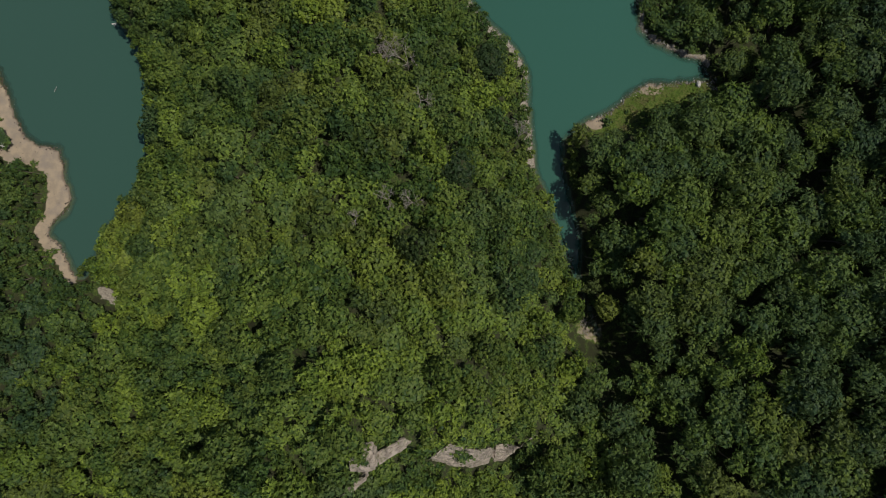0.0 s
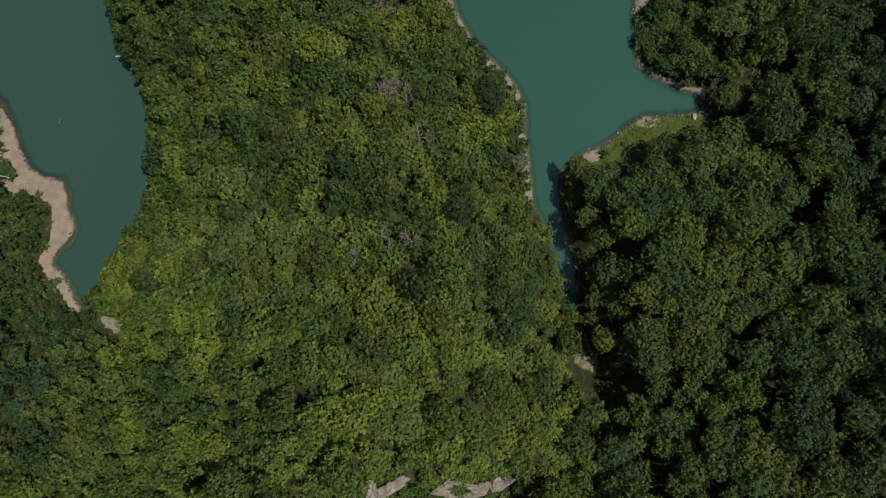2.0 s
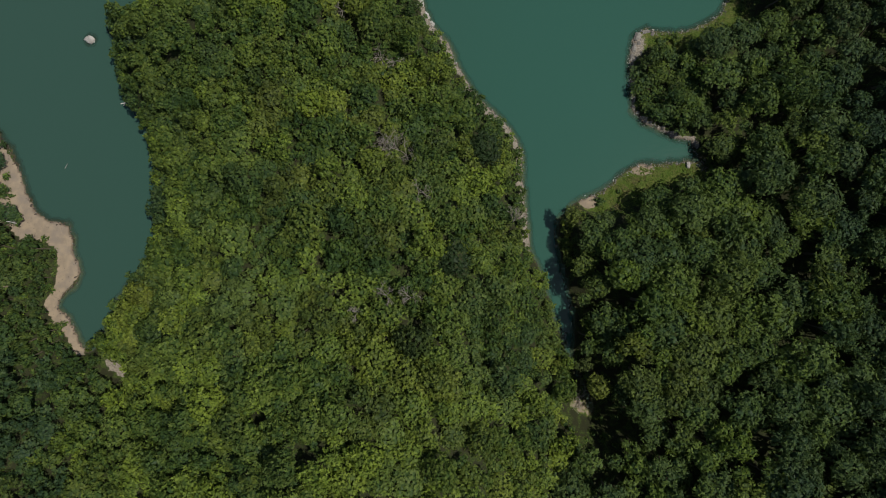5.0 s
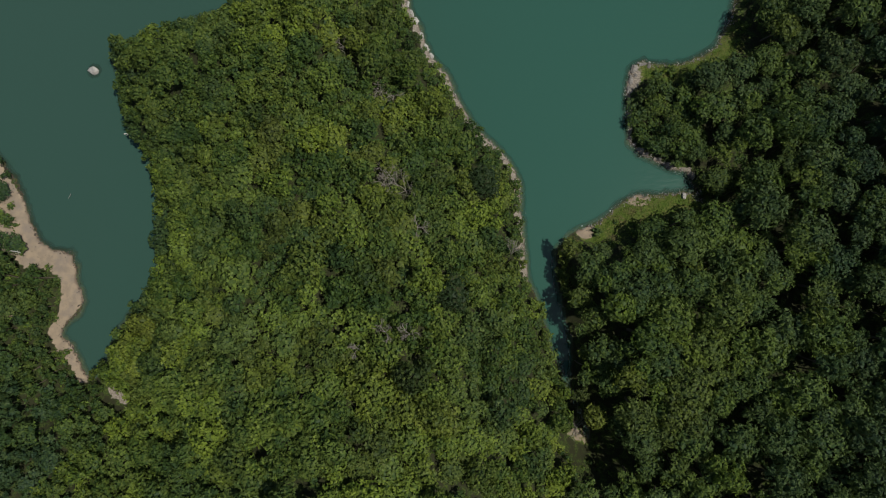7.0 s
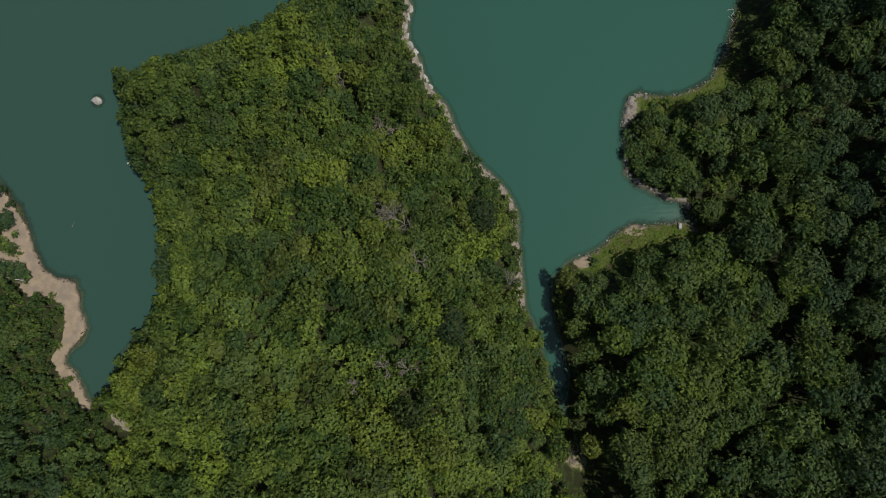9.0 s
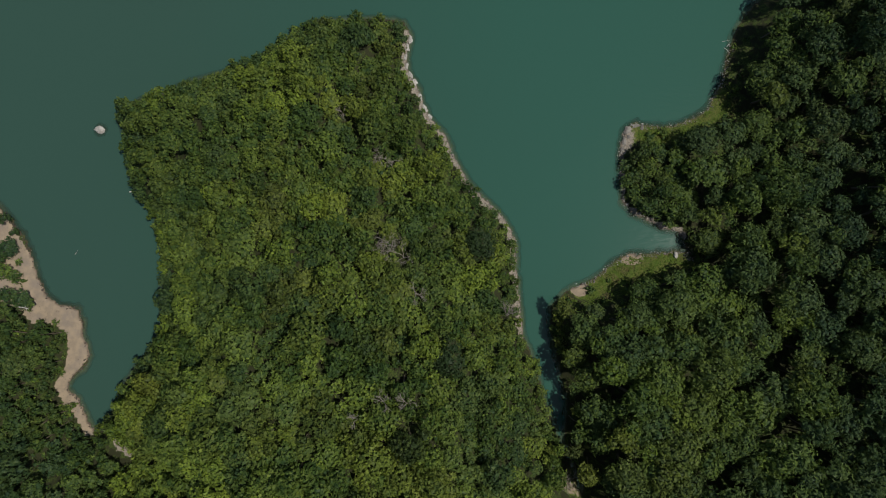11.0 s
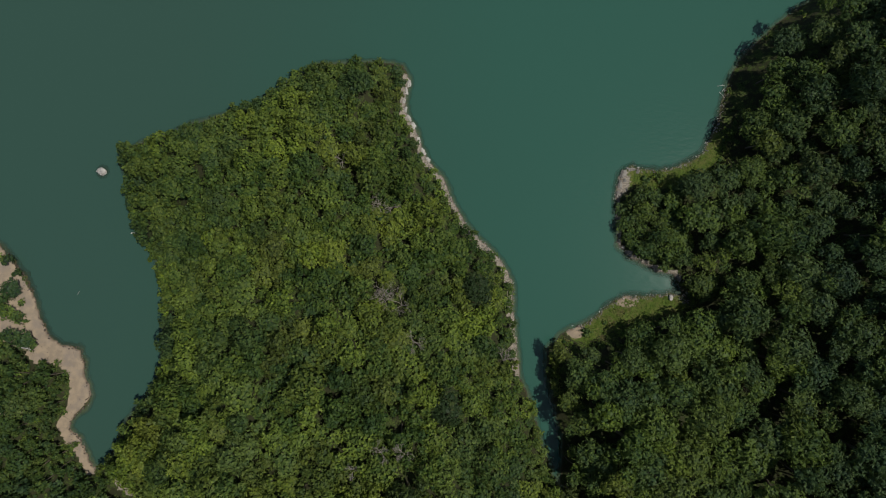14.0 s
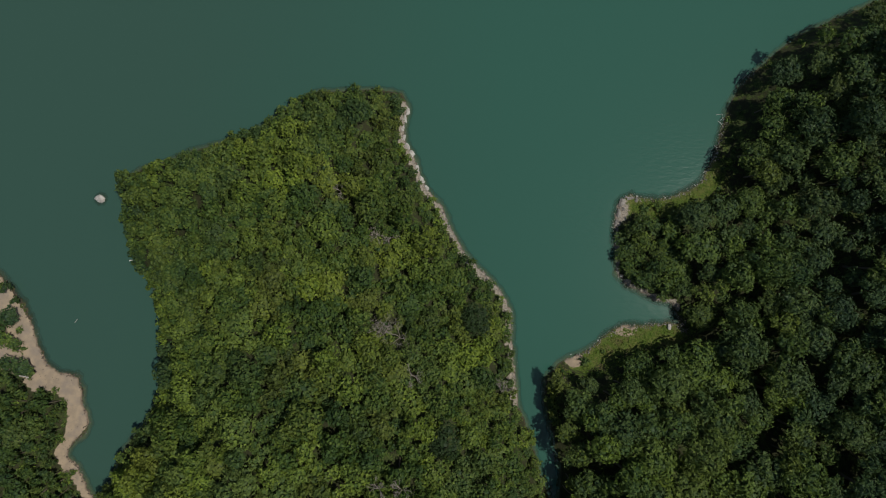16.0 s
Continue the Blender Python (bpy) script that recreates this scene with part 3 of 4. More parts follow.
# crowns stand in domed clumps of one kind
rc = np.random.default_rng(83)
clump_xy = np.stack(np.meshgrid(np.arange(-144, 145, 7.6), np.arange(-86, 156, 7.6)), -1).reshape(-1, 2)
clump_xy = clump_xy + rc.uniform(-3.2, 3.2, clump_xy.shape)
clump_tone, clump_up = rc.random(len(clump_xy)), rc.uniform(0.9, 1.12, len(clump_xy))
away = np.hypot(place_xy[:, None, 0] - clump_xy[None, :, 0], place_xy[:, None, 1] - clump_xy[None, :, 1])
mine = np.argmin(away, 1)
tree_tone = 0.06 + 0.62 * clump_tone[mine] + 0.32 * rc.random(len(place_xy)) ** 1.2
# shade of the north slopes is put into the tone; far south slightly darker
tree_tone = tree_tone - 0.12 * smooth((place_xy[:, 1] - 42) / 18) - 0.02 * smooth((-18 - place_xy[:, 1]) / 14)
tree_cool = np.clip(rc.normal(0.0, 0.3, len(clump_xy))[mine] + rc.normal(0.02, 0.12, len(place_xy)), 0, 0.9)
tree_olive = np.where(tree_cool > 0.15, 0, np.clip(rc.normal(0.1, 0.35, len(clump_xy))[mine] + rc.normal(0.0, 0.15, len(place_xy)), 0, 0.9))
swell = 1.06 + 0.06 * np.clip(waves(place_xy, 17, 71), -1.2, 1.2)
tall_tree = np.array([tall_side(x, y) for x, y in place_xy])
dome = clump_up[mine] * np.clip(1.45 - 0.85 * (np.min(away, 1) / 4.4) ** 2, 0.58, 1.45)
swell = np.where(tall_tree, swell, swell * (0.1 + 0.9 * dome) * 0.97)


def tree_thing(kind, name, label, group):
    root = new(name)
    tagged(root, label, "tree", group)
    part("trunk", kind.trunk, root)
    part("crown", kind.crown, root)
    return root


def stand(x, y, z, rng, up=1.0, lean=7):
    s = rng.uniform(0.88, 1.16)
    m = pose(x, y, z - 0.1, rng.normal(0, lean), rng.normal(0, lean), rng.uniform(0, 360))
    return m @ Matrix.Diagonal((s, s, s * rng.uniform(0.88, 1.14) * up, 1))


rt = np.random.default_rng(77)
cape_first = [tree_thing(k, "cape_tree", "small deep green broadleaf tree on the cape", "trees on the cape") for k in CAPE_KINDS]
hill_first = [tree_thing(k, "hillside_tree", "small bright green broadleaf tree on the wooded hill", "trees on the hill") for k in HILL_KINDS]
bank_first = [tree_thing(k, "broadleaf_tree", "large round deep green broadleaf tree on the lake bank", "trees on the east bank") for k in BANK_KINDS]
used, counts, rest = set(), {"hill": 0, "bank": 0}, []


def put_tree(firsts, k, m, tone, cool=0.2, olive=0.0):
    root = firsts[k]
    loc, rot, scl = m.decompose()
    if root not in used:
        used.add(root)
        ob = root
    else:
        ob = copy_thing(root, pose(0, 0, 0))
    ob.location, ob.scale = loc, scl
    ob.rotation_mode = "QUATERNION"
    ob.rotation_quaternion = rot
    for kid in ob.children:
        kid.color = (tone, cool, olive, 1)
    return ob


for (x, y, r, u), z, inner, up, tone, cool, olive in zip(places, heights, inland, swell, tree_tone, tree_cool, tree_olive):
    east = tall_side(x, y)
    k = tree_size(inner + 1.5 if east else inner, u)
    m = stand(x, y, z, rt, up * (rt.uniform(0.82, 1.2) if east else rt.uniform(0.85, 1.2)))
    if tall_side(x, y):
        tone = rt.uniform(0.25, 0.75) + 0.2 * (1 - float(smooth((x - 68) / 22))) - 0.16 * float(smooth((x - 85) / 15))
        cool = min(0.9, cool + rt.uniform(0.0, 0.55) + 0.25 * float(smooth((x - 80) / 15)))
        cool = max(cool, 0.0)
    near = (x < 125 and -60 < y < 125) if east else (-46 < x < 24 and -10 < y < 52) or (x < -96 and -8 < y < 60)
    if east and y > 55:
        m = m @ Matrix.Diagonal((0.9, 0.9, 0.72 if x < 68 and y < 91 else 0.9, 1))
    if inner < 5.5 and not (east and y > 91):
        m = m @ (Matrix.Diagonal((0.85, 0.85, 0.8, 1)) if east else Matrix.Diagonal((0.85, 0.85, 0.7 if x > -76 or y > 88 else 1.1, 1)))
    if x < -96:
        tone, cool = 0.7 * tone, min(0.8, cool + rt.uniform(0.0, 0.4))
    which = "bank" if east else "hill"
    if not east and x > 40 and y > 54:
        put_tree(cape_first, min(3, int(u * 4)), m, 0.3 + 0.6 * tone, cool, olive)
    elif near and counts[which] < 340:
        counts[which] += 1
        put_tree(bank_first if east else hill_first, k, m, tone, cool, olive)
    else:
        rest.append((east, x, k, m, tone, cool, olive))
for q, kind in zip(special[:2], DARK_KINDS):
    root = tree_thing(kind, "dark_tree", "dense dark green round tree near the shore" if q[1] > 40 else "dense dark green round tree on the slope", "dark trees")
    root.location = (q[0], q[1], float(ground(np.array([q[:2]]))[0]) - 0.3)
    for kid in root.children:
        kid.color = (0.45, 0.2, 0, 1)


def woodland(name, chosen, kinds, material, label):
    """Many trees in one mesh, each with its own tone."""
    vs, fs, tones, cools, olives, n = [], [], [], [], [], 0
    for _, _, k, m, tone, cool, olive in chosen:
        a = np.array(m)
        vs.append(kinds[k].verts @ a[:3, :3].T + a[:3, 3])
        fs.append(kinds[k].faces + n)
        n += len(vs[-1])
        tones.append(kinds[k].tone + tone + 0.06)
        cools.append(np.full(len(vs[-1]), cool))
        olives.append(np.full(len(vs[-1]), olive))
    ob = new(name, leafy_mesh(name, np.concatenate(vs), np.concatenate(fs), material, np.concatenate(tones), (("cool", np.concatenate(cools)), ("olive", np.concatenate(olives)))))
    ob.color = (0, 0, 0, 1)
    return tagged(ob, label, "woodland", kind="stuff")


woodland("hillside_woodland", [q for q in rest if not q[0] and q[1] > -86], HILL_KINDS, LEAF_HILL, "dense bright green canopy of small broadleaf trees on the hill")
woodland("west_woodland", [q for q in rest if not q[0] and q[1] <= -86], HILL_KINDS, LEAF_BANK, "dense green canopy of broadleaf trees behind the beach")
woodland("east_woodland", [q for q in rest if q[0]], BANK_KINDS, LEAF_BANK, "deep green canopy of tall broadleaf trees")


# ---- undergrowth ----
ru = np.random.default_rng(31)
LOW = [Kind(600 + k, 0.95, 1.2, 1, LEAF_HILL, 0.46, 2.2, 0.8, 0.8, (0.85, 1.05)) for k in range(3)]


def undergrowth():
    """Low bushes that fill the gaps between the trees."""
    p = np.c_[ru.uniform(-130, 130, 2600), ru.uniform(-75, 145, 2600)]
    p = np.concatenate([p, np.c_[ru.uniform(-130, -90, 1400), ru.uniform(-75, 62, 1400)]])
    d, z = shore_dist(p), flat_dist(p)
    for q in BARE:
        z = np.minimum(z, np.where(within_line(p, q), 0, line_dist(p, q)))
    extra = np.c_[ru.uniform(-22, 22, 900), ru.uniform(-45, -28, 900)]
    extra = extra[within_line(extra, CRAG) & ~within_line(extra, CLIFF) & (line_dist(extra, CLIFF) > 0.6)]
    hill = (p[:, 0] > -97) & (p[:, 0] < 34)
    p = np.concatenate([p[(d > 0.3) & (z > 0.4) & ((hill & (ru.random(len(p)) < 0.15)) | (p[:, 0] < -90) | ((p[:, 0] < 46) & (p[:, 1] < 5)) | ((p[:, 0] < 108) & (p[:, 1] > 33) & (p[:, 1] < 112)) | (ru.random(len(p)) < 0.45))], extra])
    seen = np.minimum(np.minimum(line_dist(p, [(-17.5, -32.2), (-13, -36)], False) - 1.2, line_dist(p, [(-13, -34.4), (-5, -30.2)], False) - 0.7), line_dist(p, [(-14.6, -38.6), (-19.4, -43)], False))
    p = p[(seen > 1.3) & (np.hypot(p[:, 0] + 101.6, p[:, 1] - 77.0) > 4)]
    h = ground(p) + np.where((shore_dist(p) > 4) & ~within_line(p, CRAG) & (p[:, 0] > -97) & (p[:, 0] < 34), ru.uniform(0.6, 2.7, len(p)), 0.0)
    vs, fs, tones, n = [], [], [], 0
    for k, ((x, y), g) in enumerate(zip(p, h)):
        low, a = LOW[k % 3], ru.uniform(0, 6.283)
        turn = np.array([[math.cos(a), -math.sin(a), 0], [math.sin(a), math.cos(a), 0], [0, 0, 1]]) * ru.uniform(0.8, 1.2)
        vs.append(low.verts @ turn.T + (x, y, g - 0.3))
        fs.append(low.faces + n)
        n += len(vs[-1])
        tones.append(low.tone + ru.random() * 0.6)
    v, f, tone = np.concatenate(vs), np.concatenate(fs), np.concatenate(tones)
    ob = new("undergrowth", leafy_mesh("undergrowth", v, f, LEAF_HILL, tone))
    ob.color = (0, 0, 0, 1)
    tagged(ob, "low green bushes between the trees", "undergrowth", kind="stuff")


undergrowth()


# ---- rocks ----
def rock_mesh(name, size, seed, material, detail=3, block=0.5, ledges=0.0, rough=0.28):
    """A weathered rock: a rounded block, roughened at three scales, with ledges where it is layered."""
    bm = bmesh.new()
    bmesh.ops.create_icosphere(bm, subdivisions=detail, radius=1.0)
    off = Vector((seed * 3.7, seed * 1.3, seed * 2.1))
    big = max(size)
    for v in bm.verts:
        c = v.co
        k = max(abs(c.x), abs(c.y), abs(c.z))
        c = c * (1 - block) + c / k * block * 0.85
        c = Vector((c.x * size[0], c.y * size[1], c.z * size[2]))
        n = noise.noise(c * (1.1 / big * 2) + off) * 0.6 + noise.noise(c * (2.6 / big * 2) + off) * 0.35
        n += 0.5 * (abs(noise.noise(c * (5.5 / big * 2) + off)) - 0.2) * 0.6
        if ledges:
            n += 0.55 * abs(noise.noise(Vector((c.x * 0.9, c.y * 0.9, c.z * 2.2)) + off)) + 0.22 * noise.noise(Vector((c.x * 2.2, c.y * 2.2, c.z * 4.5)) + off) - 0.2
        c = c * (1 + rough * n)
        if ledges:
            lay = c.z / ledges + 0.5 * noise.noise(c * 0.25 + off)
            c.x *= 1 + 0.10 * math.sin(lay * 6.283)
            c.y *= 1 + 0.10 * math.sin(lay * 6.283 + 0.6)
        v.co = c
    me = bpy.data.meshes.new(name)
    bm.to_mesh(me)
    bm.free()
    me.materials.append(material)
    return me


def height_at(x, y):
    return float(ground(np.array([[x, y]], float))[0])


def rock(name, x, y, z, size, seed, material, label, turn=0, tilt=0, group="", **how):
    ob = new(name, rock_mesh(name, size, seed, material, **how))
    ob.matrix_basis = pose(x, y, z, tilt, 0, turn)
    return tagged(ob, label, "rock", group)


rock("lake_rock", -101.6, 77.0, 0.2, (1.35, 1.1, 0.8), 3, ROCK_PALE, "pale angular rock standing out of the water", 20, rough=0.95, block=0.15, detail=2)
rock("crag_tower", -14.3, -33.3, 42.4, (2.9, 3.1, 6.4), 5, ROCK_CLIFF, "squat pinkish grey rock tower with bushes on top", 8, detail=5, block=0.6, ledges=2.2, rough=0.16, group="crags on the crest")
rock("crag_ledge", -9.3, -32.4, 43.3, (3.6, 1.3, 3.0), 8, ROCK_CLIFF, "narrow weathered grey rock ledge on the crest", 34, detail=4, block=0.6, ledges=1.6, group="crags on the crest")
rock("crag_rib", -16.8, -40.6, 40.0, (3.9, 0.8, 2.6), 9, ROCK_CLIFF, "thin pale rock rib running down the slope", 40, 10, detail=4, block=0.5, ledges=1.5, group="crags on the crest")


ledge_points = []


def cliff(x0, x1, tops, feet, layers, seed, label):
    """A bedded cliff: ledges stepping down between an upper and a lower line in plan, with sides that go into the ground."""
    nu, nv = int((x1 - x0) * 7), layers * 7
    xs, vv = np.linspace(x0, x1, nu), np.linspace(0, 1, nv)
    top, foot = np.interp(xs, *zip(*tops)), np.interp(xs, *zip(*feet))
    ends = np.minimum(1, np.minimum(xs - x0, x1 - xs) / 1.2 + 0.25)
    top, foot = (top + foot) / 2 + (top - foot) / 2 * ends, (top + foot) / 2 - (top - foot) / 2 * ends
    x = np.repeat(xs[:, None], nv, 1)
    y = top[:, None] + (foot - top)[:, None] * vv
    q = np.c_[x.ravel(), y.ravel()]
    y = y + (0.16 * waves(q, 3.1, seed) + 0.09 * waves(q, 1.1, seed + 1)).reshape(nu, nv)
    hi = ground(np.c_[xs, top + 0.6]) + 0.5
    lo = ground(np.c_[xs, foot - 0.4]) + 0.4
    s = vv * layers + (0.55 * waves(np.c_[q[:, 0], q[:, 1] * 0.3], 6.0, seed + 2)).reshape(nu, nv) * np.minimum(1, 4 * vv * (1 - vv))
    step = np.floor(s) + smooth((s - np.floor(s) - 0.45) / 0.5)
    z = hi[:, None] + (lo - hi)[:, None] * np.clip(0.3 * vv + 0.7 * step / layers, 0, 1)
    z = z + (0.12 * waves(q, 1.6, seed + 3) + 0.06 * waves(q, 0.6, seed + 4)).reshape(nu, nv)
    v = np.stack([x, y, z], -1).reshape(-1, 3)
    i = np.arange(nu * nv).reshape(nu, nv)
    f = [np.stack([i[:-1, :-1], i[:-1, 1:], i[1:, 1:], i[1:, :-1]], -1).reshape(-1, 4)]
    rim = np.r_[i[:, 0], i[-1, 1:], i[-2::-1, -1], i[0, -2:0:-1]]
    low = np.arange(len(rim)) + len(v)
    f.append(np.c_[rim, np.roll(rim, -1), np.roll(low, -1), low])
    ledge_points.append(v)
    v = np.concatenate([v, v[rim] - (0, 0, 4.0)])
    tagged(new("cliff_face", mesh_from("cliff_face", v, np.concatenate(f), 4, ROCK_CLIFF)), label, "rock", "crags on the crest").data.polygons.foreach_set("use_smooth", np.zeros(sum(map(len, f)), bool))


cliff(-2.8, 11.4, ((-2.8, -34.8), (1.5, -32.4), (5, -34.2), (11.4, -35.5)), ((-2.8, -37.6), (2, -40.2), (7, -41.8), (11.4, -41.8)), 8, 70, "broad bedded pinkish grey cliff face")
cliff(11.0, 17.2, ((11.0, -37.0), (17.2, -36.0)), ((11.0, -41.8), (14, -42.0), (17.2, -39.6)), 5, 76, "rounded end block of the bedded grey cliff")
cliff(16.4, 21.0, ((16.4, -35.3), (21.0, -33.4)), ((16.4, -38.6), (21.0, -35.6)), 3, 82, "small broken spur of the bedded grey cliff")
rock("white_boulder", 60.4, 51.7, 0.55, (0.55, 0.9, 0.6), 21, ROCK_PALE, "pale boulder on the grassy spit beside the cove", 10, rough=0.5, block=0.4)
for x, y, size, turn, seed in ((45.4, 85.4, (0.7, 1.2, 0.35), -20, 25), (44.8, 82.4, (0.5, 1.2, 0.35), 5, 27), (47.6, 86.8, (1.1, 0.5, 0.3), 12, 29),
                              (44.4, 79.8, (0.45, 0.9, 0.35), -8, 31), (46.0, 83.6, (0.6, 0.5, 0.3), 40, 33), (49.4, 86.4, (0.7, 0.5, 0.35), 70, 35)):
    rock("cape_rock", x, y, 0.2, size, seed, ROCK_SHORE, "low flat grey rock on the stony cape", turn, detail=4, ledges=0.4, block=0.45, rough=0.55, group="cape rocks")

for x, y, size, turn, seed in ((-16.2, 107.4, (0.6, 1.2, 0.5), 8, 91), (-16.9, 105.2, (0.55, 1.1, 0.45), 14, 92), (-17.2, 102.4, (0.45, 0.8, 0.4), 0, 93), (-16.7, 100.0, (0.4, 0.9, 0.4), -12, 94),
                              (-15.6, 97.6, (0.5, 1.0, 0.45), 38, 95), (-14.2, 95.6, (0.6, 0.9, 0.4), 40, 96), (-12.4, 91.4, (0.5, 1.0, 0.4), 20, 97), (-10.9, 88.2, (0.55, 1.0, 0.45), 30, 98), (-9.4, 86.0, (0.5, 0.9, 0.4), 36, 99)):
    rock("tip_rock", x, y, 0.25, size, seed, ROCK_PALE, "pale grey weathered rock at the foot of the wooded tip", turn, detail=3, ledges=0.5, block=0.35, rough=0.6, group="tip rocks")

# boulders along the shores
SHORE_LINES = [PENINSULA_EAST[:15], EAST[7:14], EAST[14:24], EAST[22:34]]


def along(line, step, rng):
    a = np.array(line, float)
    seg = np.hypot(*np.diff(a, axis=0).T)
    s = np.r_[0, np.cumsum(seg)]
    t = np.arange(0, s[-1], step) + rng.uniform(-step / 2, step / 2, len(np.arange(0, s[-1], step)))
    return np.c_[np.interp(t, s, a[:, 0]), np.interp(t, s, a[:, 1])]


rb = np.random.default_rng(41)
boulder_meshes = [rock_mesh("boulder", tuple(rb.uniform(0.5, 1.0, 3) * (1, 1, 0.7)), 50 + k, (ROCK_SHORE, ROCK_PALE, ROCK_DARK)[k % 3], 2, 0.45, rough=0.5) for k in range(6)]
n_boulder = 0
for line in SHORE_LINES:
    for x, y in along(line, 1.7, rb) + rb.normal(0, 0.35, (len(along(line, 1.7, np.random.default_rng(0))), 2)):
        if rb.random() < 0.45:
            continue
        ob = new("boulder", boulder_meshes[n_boulder % 6])
        n_boulder += 1
        s = rb.uniform(0.13, 0.4)
        ob.matrix_basis = pose(x, y, max(height_at(x, y), -0.3) + 0.12 * s, *rb.uniform(0, 360, 3)) @ Matrix.Diagonal((s, s, s, 1))
        tagged(ob, "weathered grey shore boulder at the waterline", "boulder", "boulders along the shore")

# loose stones
stone = rock_mesh("stone", (0.30, 0.24, 0.18), 90, ROCK_PALE, 1, 0.4, rough=0.4)
sv = np.array([v.co[:] for v in stone.vertices])
sf = np.array([p.vertices[:] for p in stone.polygons])
vs, fs, n = [], [], 0
for line, step in ((PENINSULA_EAST[:15], 0.16), (EAST[7:34], 0.13), (WEST[3:19], 2.5)):
    q = along(line, step, rb)
    q = q + rb.normal(0, 0.55, q.shape)
    for (x, y), z in zip(q, ground(q)):
        a = np.array(pose(0, 0, 0, *rb.uniform(0, 360, 3)).to_3x3()) * rb.uniform(0.2, 0.9)
        vs.append(sv @ a.T + (x, y, max(z, -0.25) + 0.05))
        fs.append(sf + n)
        n += len(sv)
vs2, fs2, n2 = [], [], 0
q = along(WEST[3:19], 0.22, rb)
q = q + rb.normal(0, 0.28, q.shape)
for (x, y), z in zip(q, ground(q)):
    if rb.random() < 0.35:
        continue
    a = np.array(pose(0, 0, 0, *rb.uniform(0, 360, 3)).to_3x3()) * rb.uniform(0.3, 1.1)
    vs2.append(sv @ a.T + (x, y, max(z, -0.2) + 0.03))
    fs2.append(sf + n2)
    n2 += len(sv)
lo, hi = np.min(BEACH, 0), np.max(BEACH, 0)
q = np.c_[rb.uniform(lo[0], hi[0], 1200), rb.uniform(lo[1], hi[1], 1200)]
q = q[within_line(q, BEACH) & (waves(q, 9, 33) > -0.1)]
for (x, y), z in zip(q, ground(q)):
    a = np.array(pose(0, 0, 0, *rb.uniform(0, 360, 3)).to_3x3()) * rb.uniform(0.12, 0.5)
    vs2.append(sv @ a.T + (x, y, z + 0.02))
    fs2.append(sf + n2)
    n2 += len(sv)
tagged(new("beach_stones", mesh_from("beach_stones", np.concatenate(vs2), np.concatenate(fs2), 3, ROCK_DARK)), "dark wet stones along the beach's waterline", "stones", kind="stuff")
tagged(new("shore_stones", mesh_from("shore_stones", np.concatenate(vs), np.concatenate(fs), 3, ROCK_SHORE)), "loose grey stones along the waterline", "stones", kind="stuff")


# ---- meadow grass ----
def meadow(name, line, count, label):
    lo, hi = np.min(line, 0) - 2.6, np.max(line, 0) + 2.6
    p = np.c_[ru.uniform(lo[0], hi[0], count), ru.uniform(lo[1], hi[1], count)]
    p = p[(within_line(p, line) | (line_dist(p, line) < 2.6)) & (shore_dist(p) > 0.8) & (np.hypot(p[:, 0] - 34.5, p[:, 1] - 41) > 3.2) & (np.hypot((p[:, 0] - 45.3) / 3.2, (p[:, 1] - 83.0) / 5.2) > 1)]
    g = ground(p)
    up = np.c_[ru.normal(0, 0.5, (len(p), 2)), np.ones(len(p))]
    up /= np.linalg.norm(up, axis=1)[:, None]
    v = leaf_sprays(np.c_[p, g + 0.04], up, 0.26, 5, ru)
    lush = (ru.random(len(p)) < 0.14) & (waves(p, 8, 44) > 0.0)
    v = np.concatenate([v, leaf_sprays(np.c_[p, g + 0.15][lush], up[lush], 0.45, 7, ru)])
    ob = new(name, mesh_from(name, v, np.arange(len(v)).reshape(-1, 3), 3, BLADES))
    tagged(ob, label, "grass", kind="stuff")


meadow("spit_grass", SPIT, 9000, "bright green meadow grass on the spit")
meadow("cape_grass", CAPE, 8000, "bright green grass strip along the cape")


# ---- dead wood ----
def branches(rng, length, radius, levels, start=(0, 0, 0), way=(0, 0, 1)):
    """Tapered, forking bare branches as tubes."""
    a, w = np.array(start, float), np.array(way, float)
    w /= np.linalg.norm(w)
    b = a + w * length
    out = [tube(a, b, radius, radius * 0.55, 5, rng.normal(0, length * 0.05, 3))]
    if levels:
        for _ in range(int(rng.integers(3, 5))):
            s = rng.uniform(0.45, 1.0)
            out += branches(rng, length * rng.uniform(0.5, 0.75), radius * 0.55, levels - 1, a + (b - a) * s, w + rng.normal(0, 0.62, 3) * (1, 1, 0.5))
    return out


rd = np.random.default_rng(61)
for x, y, top, size in DEAD_TREES:
    g = height_at(x, y)
    root = new("dead_tree")
    root.location = (x, y, g - 0.3)
    tagged(root, "bare grey dead tree with forking twigs among green crowns", "tree", "dead trees")
    tall = max(4.2, top - g + 0.6)
    trunk = tube((0, 0, -0.5), (0.15, 0.1, tall - 1.0 * size), 0.16, 0.12, 6, (0.1, 0.1, 0))
    part("trunk", mesh_from("trunk", *trunk, 4, DEAD), root)
    for _ in range(4):
        v, f = joined(branches(rd, 1.75 * size, 0.07, 3, (0.15, 0.1, tall - 1.1 * size), (rd.normal(0, 0.9), rd.normal(0, 0.9), 0.9)))
        part("limb", mesh_from("limb", v, f, 4, DEAD), root)


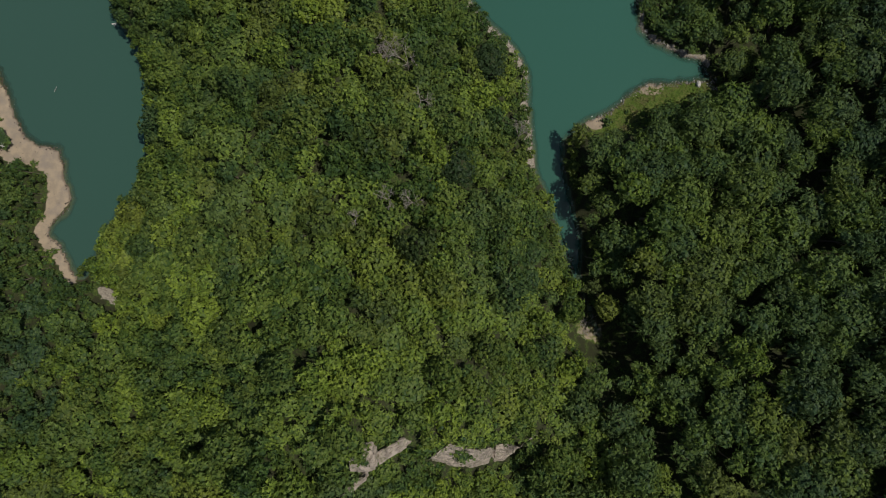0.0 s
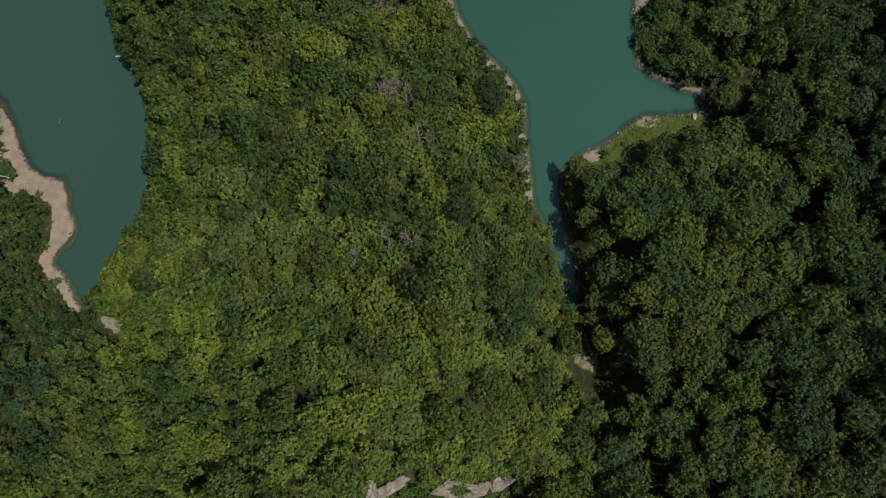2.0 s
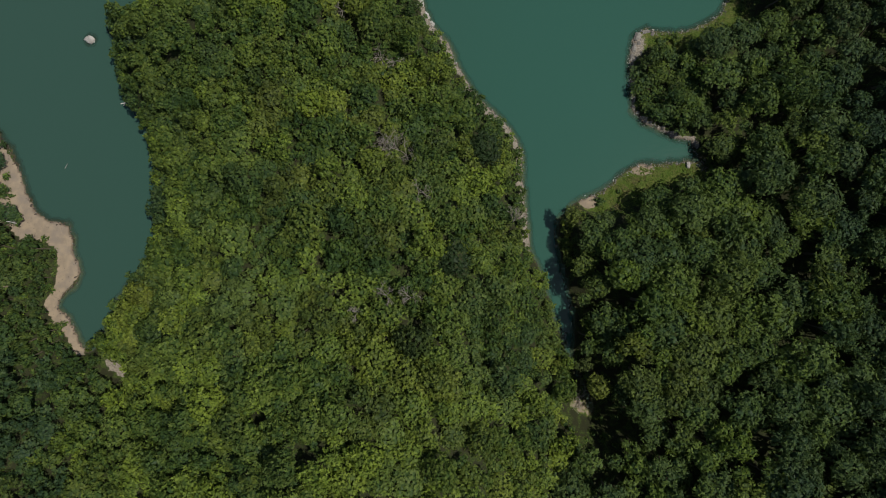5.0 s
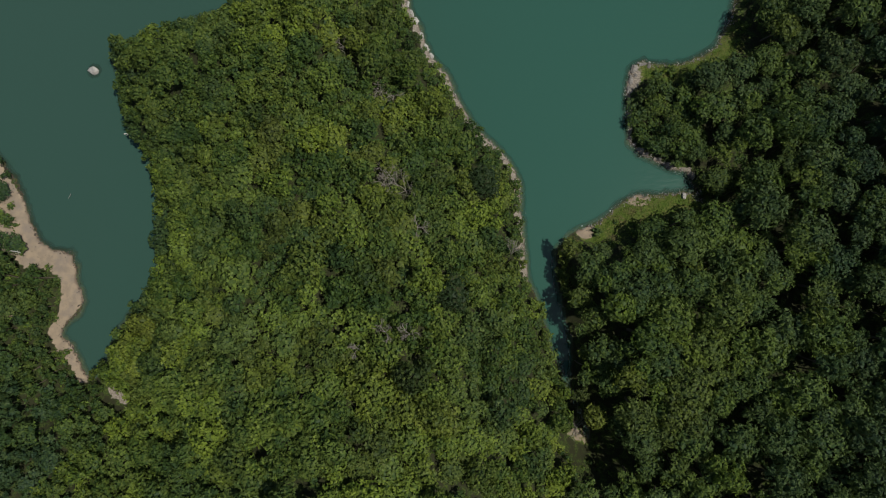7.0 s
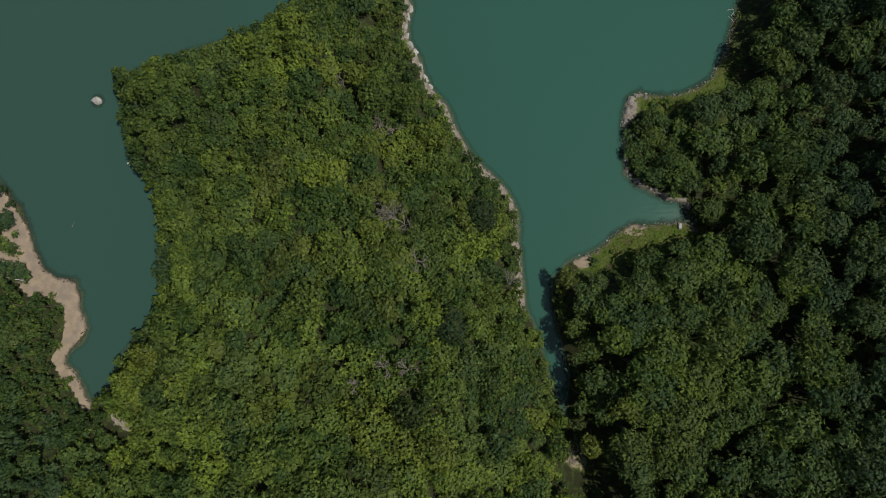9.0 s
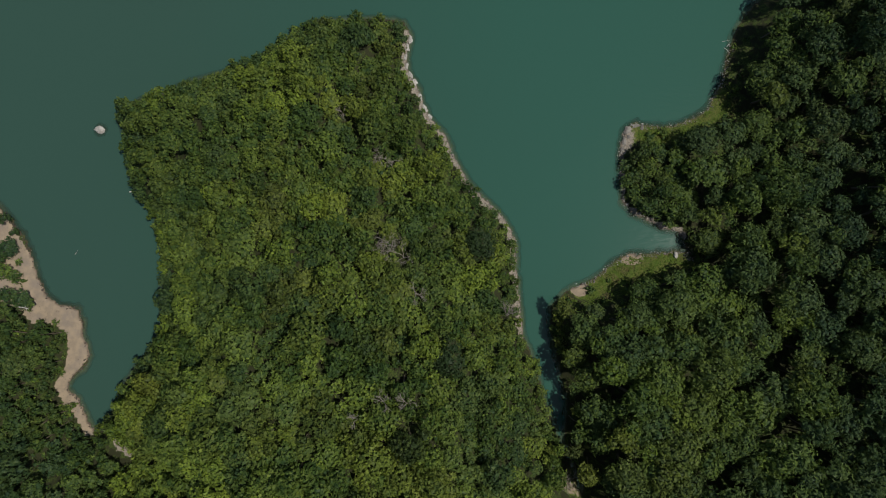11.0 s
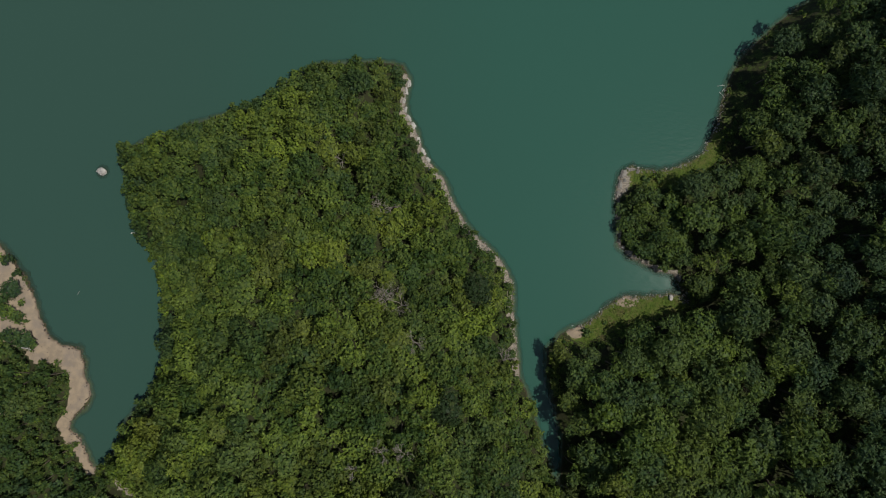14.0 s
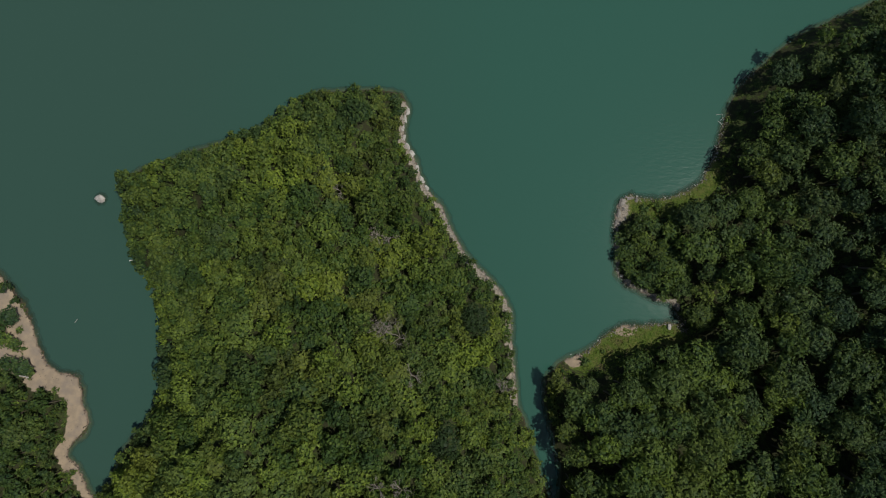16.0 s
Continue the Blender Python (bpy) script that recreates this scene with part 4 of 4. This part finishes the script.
def log_thing(x, y, z, length, radius, turn, label, seed):
    rng = np.random.default_rng(seed)
    root = new("driftwood_log")
    root.matrix_basis = pose(x, y, z, 0, rng.uniform(-4, 4), turn)
    tagged(root, label, "log", "driftwood")
    stem = part("stem", mesh_from("stem", *tube((-length / 2, 0, 0), (length / 2, 0, 0), radius, radius * 0.55, 8, (0, length * 0.04, 0)), 4, BLEACHED), root)
    for k in range(3):
        s = rng.uniform(-0.1, 0.45) * length
        part("stub", mesh_from("stub", *tube((s, 0, 0), (s + rng.uniform(0.2, 0.6), rng.choice([-1, 1]) * rng.uniform(0.3, 0.8) * min(1, length / 2.2), 0.2), radius * 0.45, radius * 0.15, 5), 4, BLEACHED), stem)


log_thing(-91.4, 60.1, 0.12, 1.1, 0.22, 8, "bleached driftwood log at the wooded shore", 1)
log_thing(-91.0, 59.8, 0.18, 0.8, 0.13, 55, "short bleached driftwood log at the wooded shore", 2)
log_thing(71.4, 112.0, 0.08, 2.0, 0.06, 10, "bleached driftwood log lying out into the water", 3)
log_thing(71.6, 109.6, 0.1, 1.6, 0.07, -35, "bleached driftwood log along the stony bank", 4)
log_thing(72.0, 110.8, 0.15, 1.3, 0.07, 60, "short bleached driftwood log along the stony bank", 5)

log_thing(-116.6, 26.2, height_at(-116.6, 26.2) + 3.0, 2.8, 0.14, -8, "bleached fallen log among the beach bushes", 6)

brush = new("brush_pile")
brush.location = (34.4, -11.3, height_at(34.4, -11.3) + 0.1)
tagged(brush, "heap of grey fallen branches in a small clearing", "brush pile")
for _ in range(18):
    v, f = joined(branches(rd, 1.4, 0.06, 2, rd.normal(0, 1.0, 3) * (1, 1, 0.1), (rd.normal(0, 1), rd.normal(0, 1), 0.12)))
    part("branch", mesh_from("branch", v, f, 4, DEAD), brush)

stake = new("leaning_stake", mesh_from("leaning_stake", *tube((-0.3, -0.5, -0.8), (1.9, 1.6, 1.1), 0.075, 0.045, 7), 4, BLEACHED))
stake.location = (-106.6, 41.2, 0)
tagged(stake, "pale wooden stake leaning out of the water", "stake")

# bushes on the beach, the crags and the cape
BUSH = [Kind(400 + k, r, 1.1 * r, 5, LEAF_HILL, 0.36, 6.0, 0.8) for k, r in enumerate((0.9, 1.3, 1.7))]
for k, (x, y, up) in enumerate(((-121.0, 38.4, 0), (-120.6, 34.0, 0), (-125.5, 39.0, 0), (-113.4, 22.2, 0), (-109.4, 22.4, 0), (-106.4, 18.4, 0), (-106.0, 13.0, 0), (-106.5, 9.0, 0), (-103.4, -1.0, 0), (-127.5, 50.5, 0),
                                 (-14.6, -32.7, 48.5), (-14.1, -33.7, 48.5), (3.6, -35.4, -1), (4.6, -36.6, -1), (13.2, -33.2, 0), (-3.2, -33.5, 0),
                                 (51.5, 84.0, 0), (55.0, 85.0, 0), (42.5, 43.6, 0), (37.6, 40.6, 0))):
    root = new("bush")
    if up == -1:
        near = np.concatenate(ledge_points)
        up = float(near[np.argmin(np.hypot(near[:, 0] - x, near[:, 1] - y)), 2])
    s = rd.uniform(0.8, 1.2) * (1.3 if x < -112 else (0.62 if up > 40 else (1.9 if up else 1.0)))
    root.matrix_basis = pose(x, y, (up or height_at(x, y)) - 0.15, 0, 0, rd.uniform(0, 360)) @ Matrix.Diagonal((s, s, s, 1))
    where = "on the sandy beach" if x < -90 else ("on the rocky crest" if y < -20 else "at the edge of the lakeside meadow")
    tagged(root, "rounded green leafy bush " + where, "bush", "bushes")
    part("stems", BUSH[k % 3].trunk, root)
    part("foliage", BUSH[k % 3].crown, root).color = (rd.uniform(0.2, 0.8), 0.3, 0, 1)

# single trees on the beach
beach_first = [tree_thing(k, "beach_tree", "dense deep green round tree on the sandy beach", "trees on the beach") for k in CAPE_KINDS]
for k, x, y, s, tone in ((3, -123.4, 42.4, 0.92, 0.1), (2, -123.8, 35.8, 0.95, 0.72), (1, -121.6, 34.8, 0.8, 0.6), (3, -118.2, 28.4, 0.9, 0.2), (2, -121.8, 29.2, 1.0, 0.25), (0, -115.8, 27.2, 0.85, 0.5)):
    put_tree(beach_first, k, pose(x, y, height_at(x, y) - 0.1, 0, 0, 70 * k + x) @ Matrix.Diagonal((s, s, 0.8 * s, 1)), tone)
